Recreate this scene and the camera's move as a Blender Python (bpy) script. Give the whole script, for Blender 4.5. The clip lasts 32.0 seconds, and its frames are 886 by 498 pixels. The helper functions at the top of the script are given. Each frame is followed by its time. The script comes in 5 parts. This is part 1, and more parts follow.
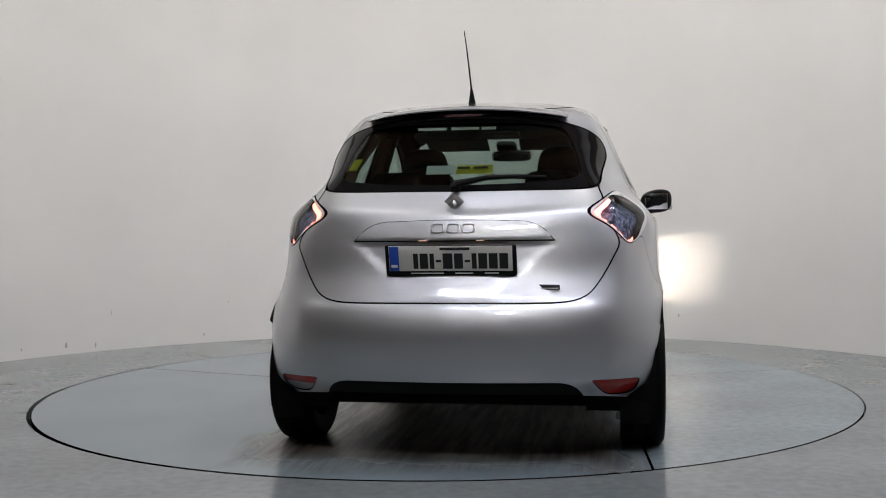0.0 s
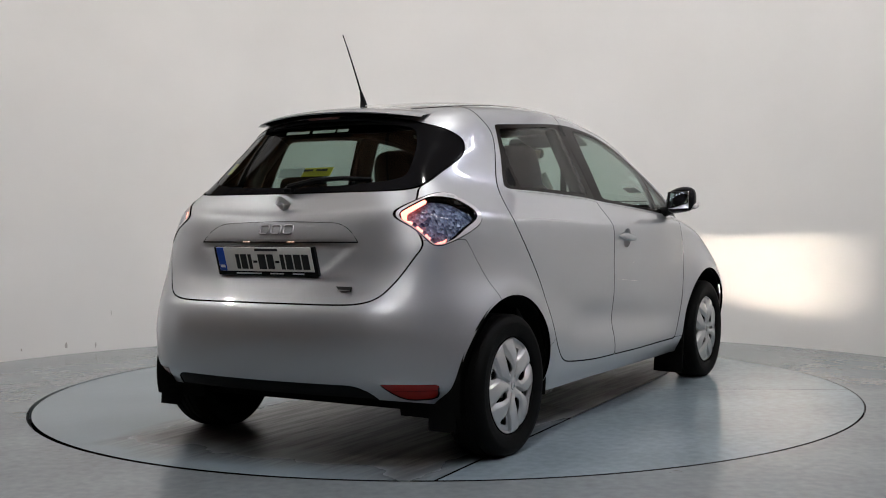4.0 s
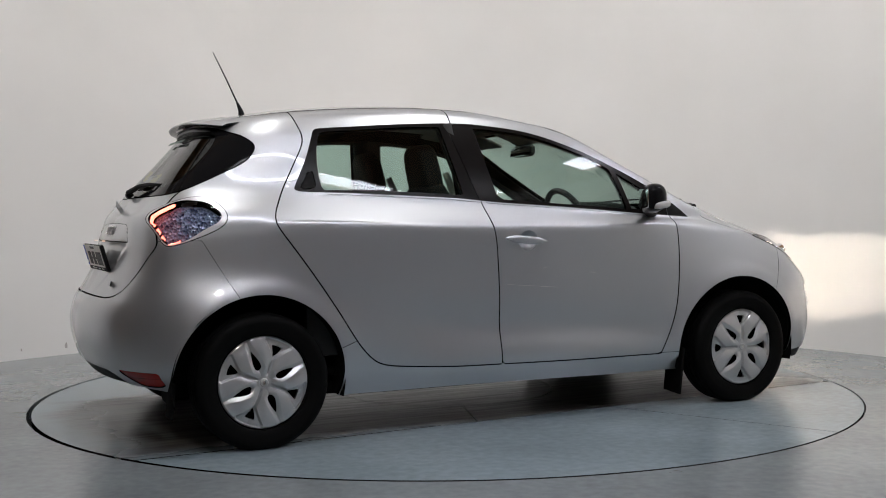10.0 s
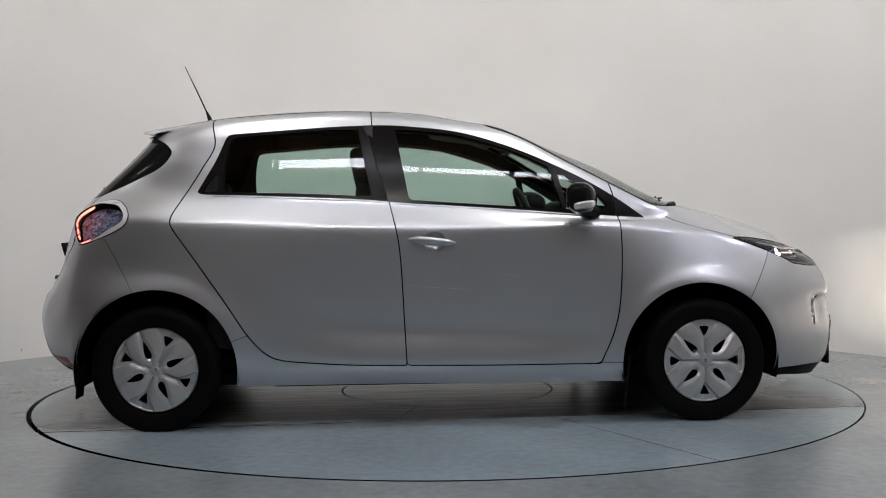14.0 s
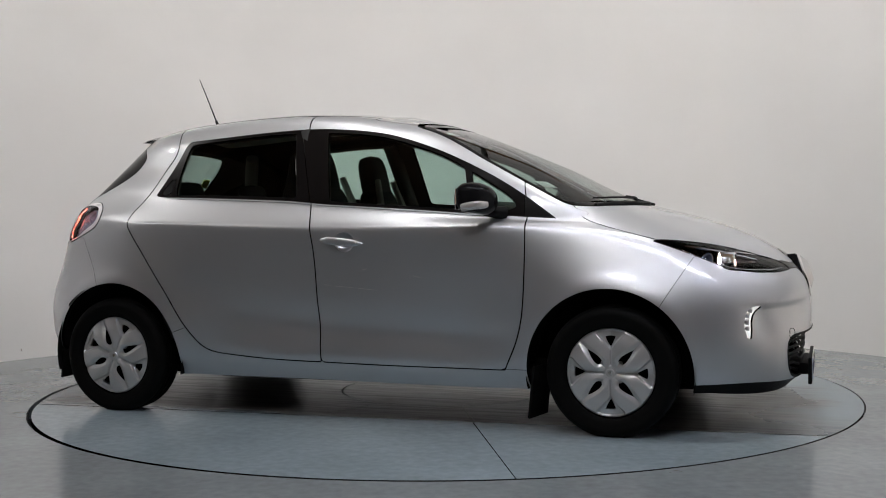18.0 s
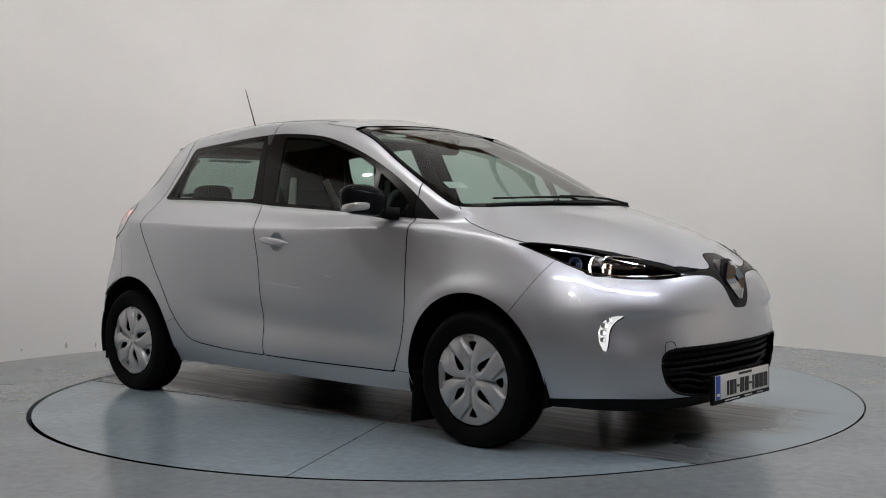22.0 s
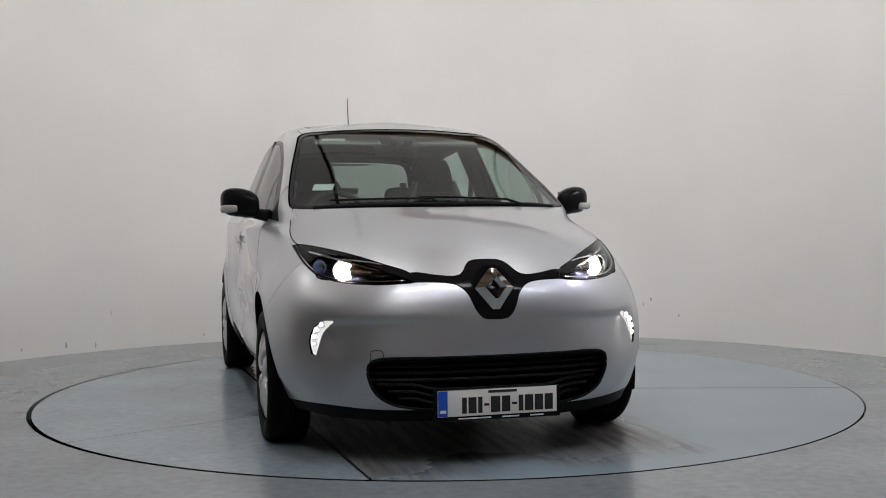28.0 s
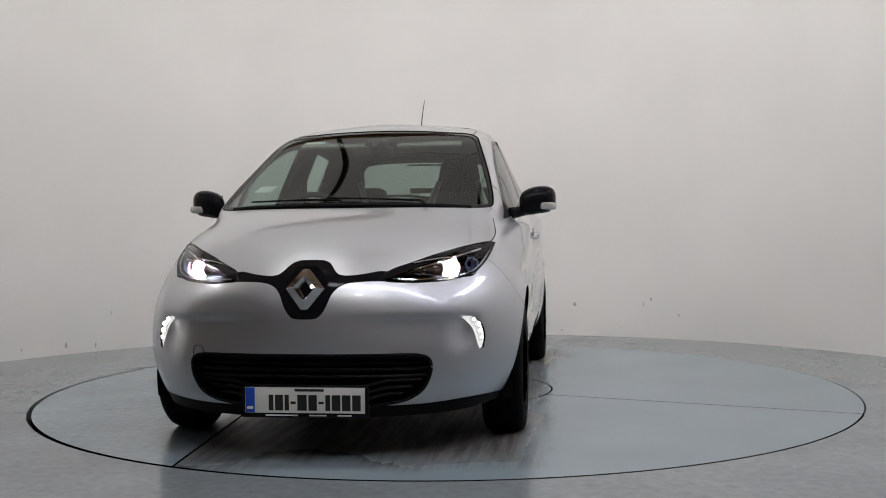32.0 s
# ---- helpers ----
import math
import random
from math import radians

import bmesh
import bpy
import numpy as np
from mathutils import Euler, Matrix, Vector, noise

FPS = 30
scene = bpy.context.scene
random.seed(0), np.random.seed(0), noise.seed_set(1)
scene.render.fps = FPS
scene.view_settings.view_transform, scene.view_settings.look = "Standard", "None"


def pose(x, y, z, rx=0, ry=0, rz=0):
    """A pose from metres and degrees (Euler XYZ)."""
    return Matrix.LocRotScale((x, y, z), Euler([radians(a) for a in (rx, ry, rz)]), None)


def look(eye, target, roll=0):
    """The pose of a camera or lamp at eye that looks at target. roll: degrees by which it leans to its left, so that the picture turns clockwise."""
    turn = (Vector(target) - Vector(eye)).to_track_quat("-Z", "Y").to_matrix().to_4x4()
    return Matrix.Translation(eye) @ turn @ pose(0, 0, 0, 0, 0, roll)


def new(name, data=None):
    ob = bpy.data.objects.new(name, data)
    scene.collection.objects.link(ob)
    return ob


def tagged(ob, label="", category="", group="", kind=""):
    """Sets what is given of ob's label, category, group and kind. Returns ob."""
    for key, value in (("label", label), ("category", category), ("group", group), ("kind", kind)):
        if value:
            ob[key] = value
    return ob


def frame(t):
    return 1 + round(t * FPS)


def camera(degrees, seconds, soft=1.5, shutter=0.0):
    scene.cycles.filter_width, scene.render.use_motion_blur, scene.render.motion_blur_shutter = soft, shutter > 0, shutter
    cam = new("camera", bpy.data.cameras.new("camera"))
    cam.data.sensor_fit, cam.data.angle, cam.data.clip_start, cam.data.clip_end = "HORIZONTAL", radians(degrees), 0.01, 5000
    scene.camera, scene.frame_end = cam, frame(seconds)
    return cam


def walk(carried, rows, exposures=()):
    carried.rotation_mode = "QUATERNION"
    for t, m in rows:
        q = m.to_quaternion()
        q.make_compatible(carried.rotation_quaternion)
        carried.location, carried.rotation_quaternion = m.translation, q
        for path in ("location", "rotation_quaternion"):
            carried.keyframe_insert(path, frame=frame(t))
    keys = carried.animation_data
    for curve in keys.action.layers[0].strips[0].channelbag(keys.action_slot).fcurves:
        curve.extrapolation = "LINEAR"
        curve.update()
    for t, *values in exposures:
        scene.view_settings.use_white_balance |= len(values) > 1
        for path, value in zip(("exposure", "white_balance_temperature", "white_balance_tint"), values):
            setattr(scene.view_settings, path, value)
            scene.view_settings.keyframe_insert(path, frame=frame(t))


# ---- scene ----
# One silver hatchback turns on a turntable in front of a curved white studio wall.

# ---------- camera: stands still on a low tripod ----------
cam = camera(43.37, 32.0, soft=1.0)
CAM_POSE = look((0.0, -6.383, 0.981), (-0.00232, -5.3834, 0.95305), -0.617)
walk(cam, [(0.0, CAM_POSE), (32.0, CAM_POSE)])

# ---------- turning: seconds and the car's heading in degrees ----------
TURN = [(0, 81.2), (0.5, 78.68), (1, 76.0), (2, 70.51), (3, 64.9), (4.5, 56.53), (6, 48.18), (7, 42.63), (9, 31.32),
        (11, 20.08), (13, 8.85), (15, -2.34), (16.5, -10.74), (18, -19.19), (19, -24.83), (21, -36.13), (23, -47.24),
        (25.5, -61.27), (27, -69.58), (28, -75.13), (30, -86.05), (32, -97.05)]
CAR_AT = (-0.127, -0.326)

# ---------- world and large lights ----------
world = bpy.data.worlds.new("world")
scene.world = world
world.use_nodes = True
wn = world.node_tree.nodes
sky = wn.new("ShaderNodeTexSky")
sky.sky_type = "NISHITA"
sky.sun_disc = False
sky.sun_elevation = radians(35)
sky.sun_rotation = radians(200)
world.node_tree.links.new(sky.outputs[0], wn["Background"].inputs[0])
wn["Background"].inputs[1].default_value = 0.08
scene.view_settings.exposure = 0.68


# ---------- materials ----------
def mat(name):
    m = bpy.data.materials.new(name)
    m.use_nodes = True
    return m, m.node_tree.nodes, m.node_tree.links, m.node_tree.nodes["Principled BSDF"]


def plain(name, color, rough=0.5, metal=0.0, coat=0.0, bump=0.0, scale=60.0, vary=0.08, spec=0.5, emit=None):
    """Painted, moulded or metal surface with grain and slight unevenness."""
    m, n, l, b = mat(name)
    tc = n.new("ShaderNodeTexCoord")
    big = n.new("ShaderNodeTexNoise")
    big.inputs["Scale"].default_value = scale * 0.06
    big.inputs["Detail"].default_value = 5
    l.new(tc.outputs["Object"], big.inputs["Vector"])
    ramp = n.new("ShaderNodeMapRange")
    ramp.inputs["From Min"].default_value, ramp.inputs["From Max"].default_value = 0.3, 0.7
    ramp.inputs["To Min"].default_value, ramp.inputs["To Max"].default_value = 1 - vary, 1 + vary
    l.new(big.outputs[0], ramp.inputs[0])
    mix = n.new("ShaderNodeMix")
    mix.data_type = "RGBA"
    mix.blend_type = "MULTIPLY"
    mix.inputs[0].default_value = 1
    mix.inputs[6].default_value = (*color, 1)
    l.new(ramp.outputs[0], mix.inputs[7])
    l.new(mix.outputs[2], b.inputs["Base Color"])
    rr = n.new("ShaderNodeMapRange")
    rr.inputs["To Min"].default_value, rr.inputs["To Max"].default_value = rough * 0.85, min(1, rough * 1.15)
    l.new(big.outputs[0], rr.inputs[0])
    l.new(rr.outputs[0], b.inputs["Roughness"])
    b.inputs["Metallic"].default_value = metal
    b.inputs["Coat Weight"].default_value = coat
    b.inputs["Specular IOR Level"].default_value = spec
    if bump:
        fine = n.new("ShaderNodeTexNoise")
        fine.inputs["Scale"].default_value = scale * 6
        fine.inputs["Detail"].default_value = 3
        l.new(tc.outputs["Object"], fine.inputs["Vector"])
        bp = n.new("ShaderNodeBump")
        bp.inputs["Strength"].default_value = bump
        bp.inputs["Distance"].default_value = 0.002
        l.new(fine.outputs[0], bp.inputs["Height"])
        l.new(bp.outputs[0], b.inputs["Normal"])
    if emit:
        b.inputs["Emission Color"].default_value = (*emit[0], 1)
        b.inputs["Emission Strength"].default_value = emit[1]
    return m


def paint_material():
    """Silver metallic lacquer: rough flake base under a clear coat."""
    m, n, l, b = mat("silver_paint")
    tc = n.new("ShaderNodeTexCoord")
    flake = n.new("ShaderNodeTexVoronoi")
    flake.inputs["Scale"].default_value = 900
    l.new(tc.outputs["Object"], flake.inputs["Vector"])
    sep = n.new("ShaderNodeSeparateColor")
    l.new(flake.outputs["Color"], sep.inputs[0])
    mr = n.new("ShaderNodeMapRange")
    mr.inputs["To Min"].default_value, mr.inputs["To Max"].default_value = 0.88, 1.06
    l.new(sep.outputs[0], mr.inputs[0])
    mix = n.new("ShaderNodeMix")
    mix.data_type = "RGBA"
    mix.blend_type = "MULTIPLY"
    mix.inputs[0].default_value = 1
    mix.inputs[6].default_value = (*PAINT, 1)
    l.new(mr.outputs[0], mix.inputs[7])
    l.new(mix.outputs[2], b.inputs["Base Color"])
    haze = n.new("ShaderNodeTexNoise")
    haze.inputs["Scale"].default_value = 5
    haze.inputs["Detail"].default_value = 6
    l.new(tc.outputs["Object"], haze.inputs["Vector"])
    hr = n.new("ShaderNodeMapRange")
    hr.inputs["To Min"].default_value, hr.inputs["To Max"].default_value = 0.41, 0.46
    l.new(haze.outputs[0], hr.inputs[0])
    l.new(hr.outputs[0], b.inputs["Roughness"])
    b.inputs["Metallic"].default_value = 0.88
    b.inputs["Coat Weight"].default_value = 1.0
    b.inputs["Coat Roughness"].default_value = 0.03
    b.inputs["Coat IOR"].default_value = 1.58
    return m


def glass_material(name, tint, face=0.07):
    """Thin pane: tinted see-through sheet with a clear mirror-like gloss."""
    m, n, l, b = mat(name)
    n.remove(b)
    out = n["Material Output"]
    tr = n.new("ShaderNodeBsdfTransparent")
    tr.inputs[0].default_value = (*tint, 1)
    gl = n.new("ShaderNodeBsdfGlossy")
    gl.inputs["Roughness"].default_value = 0.012
    lw = n.new("ShaderNodeLayerWeight")
    lw.inputs[0].default_value = 0.5
    pw = n.new("ShaderNodeMath")
    pw.operation = "POWER"
    pw.inputs[1].default_value = 5.0
    l.new(lw.outputs["Facing"], pw.inputs[0])
    fr = n.new("ShaderNodeMapRange")
    fr.inputs["To Min"].default_value, fr.inputs["To Max"].default_value = face, 1.0
    l.new(pw.outputs[0], fr.inputs[0])
    mx = n.new("ShaderNodeMixShader")
    l.new(fr.outputs[0], mx.inputs[0])
    l.new(tr.outputs[0], mx.inputs[1])
    l.new(gl.outputs[0], mx.inputs[2])
    l.new(mx.outputs[0], out.inputs[0])
    return m


def glow(name, color, strength):
    m, n, l, b = mat(name)
    b.inputs["Base Color"].default_value = (0.8, 0.8, 0.8, 1)
    b.inputs["Emission Color"].default_value = (*color, 1)
    b.inputs["Emission Strength"].default_value = strength
    return m


PAINT = (0.526, 0.540, 0.568)
M_PAINT = paint_material()
M_GLOSS = plain("gloss_black", (0.008, 0.008, 0.009), 0.08, spec=0.1)
M_BLACK = plain("black_plastic", (0.006, 0.006, 0.0065), 0.55, bump=0.25, scale=80, spec=0.10)
M_RUBBER = plain("tyre_rubber", (0.003, 0.003, 0.003), 0.65, bump=0.3, scale=50, spec=0.08)
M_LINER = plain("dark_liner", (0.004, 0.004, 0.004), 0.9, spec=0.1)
M_COVER = plain("wheel_cover_silver", (0.50, 0.505, 0.51), 0.31, metal=0.5, coat=0.3, vary=0.04)
M_CHROME = plain("chrome", (0.8, 0.8, 0.82), 0.06, metal=1.0, vary=0.02)
M_SATIN = plain("satin_silver", (0.6, 0.6, 0.62), 0.3, metal=0.8)
M_GLASS = glass_material("tinted_glass", (0.66, 0.79, 0.74), 0.042)
M_REARGLASS = glass_material("rear_glass", (0.40, 0.47, 0.44), 0.045)
M_SCREEN = glass_material("windscreen_glass", (0.60, 0.69, 0.65), 0.030)
M_LENS = glass_material("lamp_lens", (0.9, 0.92, 0.95), 0.016)
M_RED = plain("red_reflector", (0.34, 0.010, 0.008), 0.22, coat=0.25, spec=0.3)
M_REDGLOW = glow("red_led_bar", (1.0, 0.15, 0.09), 2.8)
M_WHITEGLOW = glow("white_led", (1.0, 0.97, 0.88), 14.0)
M_BEAM = glow("headlamp_bulb", (1.0, 0.84, 0.66), 4.0)
M_FABRIC = plain("seat_fabric_dark", (0.012, 0.012, 0.013), 0.9, bump=0.4, scale=120)
M_FABRIC2 = plain("seat_fabric_light", (0.42, 0.40, 0.36), 0.9, bump=0.4, scale=120)
M_DASH = plain("dashboard_plastic", (0.015, 0.0155, 0.016), 0.65, bump=0.3, scale=90)
M_LINING = plain("roof_lining", (0.30, 0.29, 0.27), 0.95, bump=0.3, scale=100)
M_PLATE = plain("plate_white", (0.72, 0.71, 0.67), 0.4, vary=0.03)
M_BLUE = plain("plate_blue", (0.01, 0.07, 0.45), 0.4)
M_INK = plain("black_print", (0.01, 0.01, 0.01), 0.5)
M_YELLOW = plain("yellow_sticker", (0.75, 0.66, 0.05), 0.5)
M_PAPER = plain("white_sticker", (0.75, 0.77, 0.76), 0.5)
M_PALE = plain("pale_green_print", (0.13, 0.18, 0.15), 0.6)
M_FRAME = plain("window_frame_black", (0.007, 0.006, 0.006), 0.22, spec=0.12)


# ---------- building helpers ----------
def obj(name, bm, material, parent=None, label="", smooth=True):
    me = bpy.data.meshes.new(name)
    bm.to_mesh(me)
    bm.free()
    me.materials.append(material)
    if smooth:
        me.shade_smooth()
        me.set_sharp_from_angle(angle=radians(38))
    ob = new(name, me)
    if parent:
        ob.parent = parent
    if label:
        ob["label"] = label
    return ob


def part(name, bm, material, parent, label=""):
    return obj(name, bm, material, parent, label)


def box(size, at=(0, 0, 0), bevel=0.0, rot=None, seg=2):
    bm = bmesh.new()
    bmesh.ops.create_cube(bm, size=1)
    bmesh.ops.scale(bm, vec=size, verts=bm.verts)
    if bevel:
        bmesh.ops.bevel(bm, geom=bm.edges[:], offset=bevel, segments=seg, affect="EDGES", profile=0.6)
    if rot:
        bmesh.ops.transform(bm, matrix=pose(0, 0, 0, *rot), verts=bm.verts)
    bmesh.ops.translate(bm, vec=at, verts=bm.verts)
    return bm


def lathe(profile, steps=64, axis="y"):
    """Turns (radius, height) pairs round an axis."""
    bm = bmesh.new()
    rings = []
    for r, h in profile:
        ring = []
        for i in range(steps):
            a = 2 * math.pi * i / steps
            c, s = r * math.cos(a), r * math.sin(a)
            ring.append(bm.verts.new((c, h, s) if axis == "y" else (c, s, h)))
        rings.append(ring)
    for a, b in zip(rings, rings[1:]):
        for i in range(steps):
            j = (i + 1) % steps
            bm.faces.new((a[i], a[j], b[j], b[i]))
    bmesh.ops.recalc_face_normals(bm, faces=bm.faces[:])
    return bm


def tube(points, radius, sides=10, taper=None):
    """A round bar along points; taper: radius at the far end."""
    bm = bmesh.new()
    pts = [Vector(p) for p in points]
    rings = []
    for i, p in enumerate(pts):
        d = (pts[min(i + 1, len(pts) - 1)] - pts[max(i - 1, 0)]).normalized()
        q = d.to_track_quat("Z", "Y")
        r = radius if taper is None else radius + (taper - radius) * i / (len(pts) - 1)
        rings.append([bm.verts.new(p + q @ Vector((r * math.cos(2 * math.pi * k / sides), r * math.sin(2 * math.pi * k / sides), 0))) for k in range(sides)])
    for a, b in zip(rings, rings[1:]):
        for k in range(sides):
            bm.faces.new((a[k], a[(k + 1) % sides], b[(k + 1) % sides], b[k]))
    bm.faces.new(rings[0][::-1])
    bm.faces.new(rings[-1])
    return bm


def merge(*bms):
    out = bmesh.new()
    for b in bms:
        me = bpy.data.meshes.new("tmp")
        b.to_mesh(me)
        b.free()
        out.from_mesh(me)
        bpy.data.meshes.remove(me)
    return out


def smooth_loop(pts, n=8, closed=True):
    """A rounded outline through control points; a point given twice stays a corner."""
    P = np.array(pts, float)
    m = len(P)
    out = []
    for i in range(m if closed else m - 1):
        a, b, c, d = (P[(i + k) % m] if closed else P[min(max(i + k, 0), m - 1)] for k in (-1, 0, 1, 2))
        if np.allclose(b, c):
            continue
        if np.allclose(a, b):
            a = 2 * b - c
        if np.allclose(c, d):
            d = 2 * c - b
        lim = np.linalg.norm(c - b)
        t1, t2 = (c - a) / 2, (d - b) / 2
        for t in (t1, t2):
            k = np.linalg.norm(t)
            if k > lim * 1.1:
                t *= lim * 1.1 / k
        for s in np.linspace(0, 1, n, endpoint=False):
            h = s * s * (3 - 2 * s)
            out.append(b * (1 - h) + c * h + t1 * (s ** 3 - 2 * s * s + s) + t2 * (s ** 3 - s * s))
    if not closed:
        out.append(P[-1])
    return np.array(out)


def outline_distance(Q, poly):
    """Distance of points to a closed outline, negative inside."""
    d = np.full(len(Q), 1e9)
    inside = np.zeros(len(Q), bool)
    for a, b in zip(poly, np.roll(poly, -1, 0)):
        e = b - a
        w = Q - a
        t = np.clip((w @ e) / max(e @ e, 1e-12), 0, 1)
        d = np.minimum(d, np.hypot(*(w - t[:, None] * e).T))
        cond = (a[1] > Q[:, 1]) != (b[1] > Q[:, 1])
        with np.errstate(divide="ignore", invalid="ignore"):
            xx = a[0] + (Q[:, 1] - a[1]) * e[0] / (e[1] if e[1] else 1e-12)
        inside ^= cond & (Q[:, 0] < xx)
    return np.where(inside, -d, d)


class Sheet:
    """A fine surface that is cut along curves into labelled pieces."""

    def __init__(self, P, N, V, faces):
        self.P, self.N, self.V = list(map(tuple, P)), list(map(tuple, N)), list(V)
        self.F = [tuple(f) for f in faces]
        self.L = ["body"] * len(self.F)

    def arrays(self):
        return np.array(self.P), np.array(self.N), np.array(self.V)

    def cut(self, phi):
        """Splits faces where phi changes sign; phi is one value per vertex. Returns phi with the new vertices."""
        phi = list(np.where(np.abs(phi) < 1e-7, 1e-7, phi))
        made, F, L = {}, [], []

        def mid(i, j):
            k = (i, j) if i < j else (j, i)
            if k not in made:
                t = phi[k[0]] / (phi[k[0]] - phi[k[1]])
                mixv = lambda A: tuple(x + (y - x) * t for x, y in zip(A[k[0]], A[k[1]]))
                self.P.append(mixv(self.P))
                q = Vector(mixv(self.N)).normalized()
                self.N.append(tuple(q))
                self.V.append(self.V[k[0]] + (self.V[k[1]] - self.V[k[0]]) * t)
                phi.append(0.0)
                made[k] = len(self.P) - 1
            return made[k]

        for f, lab in zip(self.F, self.L):
            s = [phi[i] < 0 for i in f]
            if all(s) or not any(s):
                F.append(f)
                L.append(lab)
                continue
            A, B = [], []
            for i, j in zip(f, f[1:] + f[:1]):
                (A if phi[i] < 0 else B).append(i)
                if (phi[i] < 0) != (phi[j] < 0):
                    k = mid(i, j)
                    A.append(k)
                    B.append(k)
            for q in (A, B):
                if len(q) > 2:
                    F.append(tuple(q))
                    L.append(lab)
        self.F, self.L = F, L
        return np.array(phi)

    def panel(self, name, measure_to, gap=0.0022, over=("body",)):
        """Names the pieces inside the outline; a gap of twice that width is left open round it."""
        if gap:
            phi = measure_to(*self.arrays()) - gap
            self.cut(phi)
        phi = measure_to(*self.arrays()) + gap
        phi = self.cut(phi)
        full = measure_to(*self.arrays())
        for k, f in enumerate(self.F):
            if self.L[k] in over:
                c = sum(full[i] for i in f) / len(f)
                q = sum(phi[i] for i in f) / len(f)
                if q < 0:
                    self.L[k] = name
                elif gap and c < gap:
                    self.L[k] = "gap"

    def build(self, name, labels, material, parent, label="", sides=(1, -1), rim=0.012, lift=0.0, calm=None):
        """One mesh of all pieces with these labels, on the given sides, with turned-in edges."""
        labels = (labels,) if isinstance(labels, str) else labels
        faces = [f for f, lab in zip(self.F, self.L) if lab in labels]
        if not faces:
            return None
        used = sorted({i for f in faces for i in f})
        at = {v: k for k, v in enumerate(used)}
        P = np.array([self.P[i] for i in used])
        N = np.array([self.N[i] for i in used])
        if calm:
            # evenly curved sheet: its normals follow one low polynomial over all the named pieces
            i, j, degree, whole = calm
            near = sorted({v for f, lab in zip(self.F, self.L) if lab in whole for v in f})
            Q, M = np.array([self.P[v] for v in near]), np.array([self.N[v] for v in near])
            terms = lambda A: np.stack([(A[:, i] - Q[:, i].mean()) ** p * (A[:, j] - Q[:, j].mean()) ** q for p in range(degree + 1) for q in range(degree + 1 - p)], 1)
            fit = np.linalg.lstsq(terms(Q), M, rcond=None)[0]
            if degree == 1:
                fit[2, 2] = 0.0                        # the tilt stays level along the pane
            N = terms(P) @ fit
            N /= np.linalg.norm(N, axis=1, keepdims=True)
        P = P + N * lift
        count = {}
        for f in faces:
            for i, j in zip(f, f[1:] + f[:1]):
                count[(min(i, j), max(i, j))] = count.get((min(i, j), max(i, j)), 0) + 1
        VV, NN, FF = [], [], []
        for sgn in sides:
            base = len(VV)
            flip = np.array((1, sgn, 1))
            VV += [tuple(q) for q in P * flip]
            NN += [tuple(q) for q in N * flip]
            for f in faces:
                g = [at[i] + base for i in f]
                FF.append(g if sgn > 0 else g[::-1])
            if rim:
                for f in faces:
                    for i, j in zip(f, f[1:] + f[:1]):
                        if count[(min(i, j), max(i, j))] == 1 and not (abs(self.P[i][1]) < 1e-5 and abs(self.P[j][1]) < 1e-5):
                            a, b = P[at[i]], P[at[j]]
                            c, d = b - N[at[j]] * rim, a - N[at[i]] * rim
                            nn = np.cross(b - a, d - a)
                            nn = -nn / (np.linalg.norm(nn) + 1e-12)
                            k = len(VV)
                            quad = [a, b, c, d]
                            VV += [tuple(q * flip) for q in quad]
                            NN += [tuple(-nn * flip)] * 4
                            FF.append([k + 1, k, k + 3, k + 2] if sgn > 0 else [k, k + 1, k + 2, k + 3])
        me = bpy.data.meshes.new(name)
        me.from_pydata(VV, [], FF)
        me.materials.append(material)
        me.shade_smooth()
        me.normals_split_custom_set_from_vertices(NN)
        ob = new(name, me)
        ob.parent = parent
        if label:
            ob["label"] = label
        return ob


def spline_rows(K, C, Q):
    """Natural cubic curve through C (knots K, any number of columns), at Q."""
    n = len(K)
    h = np.diff(K)
    A = np.eye(n)
    R = np.zeros_like(C)
    for i in range(1, n - 1):
        A[i, i - 1], A[i, i], A[i, i + 1] = h[i - 1], 2 * (h[i - 1] + h[i]), h[i]
        R[i] = 6 * ((C[i + 1] - C[i]) / h[i] - (C[i] - C[i - 1]) / h[i - 1])
    M = np.linalg.solve(A, R)
    k = np.clip(np.searchsorted(K, Q) - 1, 0, n - 2)
    a, b, hh = (K[k + 1] - Q)[:, None], (Q - K[k])[:, None], h[k][:, None]
    return (M[k] * a ** 3 + M[k + 1] * b ** 3) / (6 * hh) + (C[k] / hh - M[k] * hh / 6) * a + (C[k + 1] / hh - M[k + 1] * hh / 6) * b


def hermite_rows(K, C, Q):
    """Smooth local curve through C with limited tangents."""
    h = np.diff(K)[:, None]
    d = np.diff(C, axis=0) / h
    T = np.zeros_like(C)
    T[0], T[-1] = d[0], d[-1]
    T[1:-1] = (d[:-1] * h[1:] + d[1:] * h[:-1]) / (h[1:] + h[:-1])
    k = np.clip(np.searchsorted(K, Q) - 1, 0, len(K) - 2)
    s = ((Q - K[k]) / (K[k + 1] - K[k]))[:, None]
    hh = h[k]
    return C[k] * (2 * s ** 3 - 3 * s ** 2 + 1) + C[k + 1] * (3 * s ** 2 - 2 * s ** 3) + T[k] * hh * (s ** 3 - 2 * s * s + s) + T[k + 1] * hh * (s ** 3 - s * s)


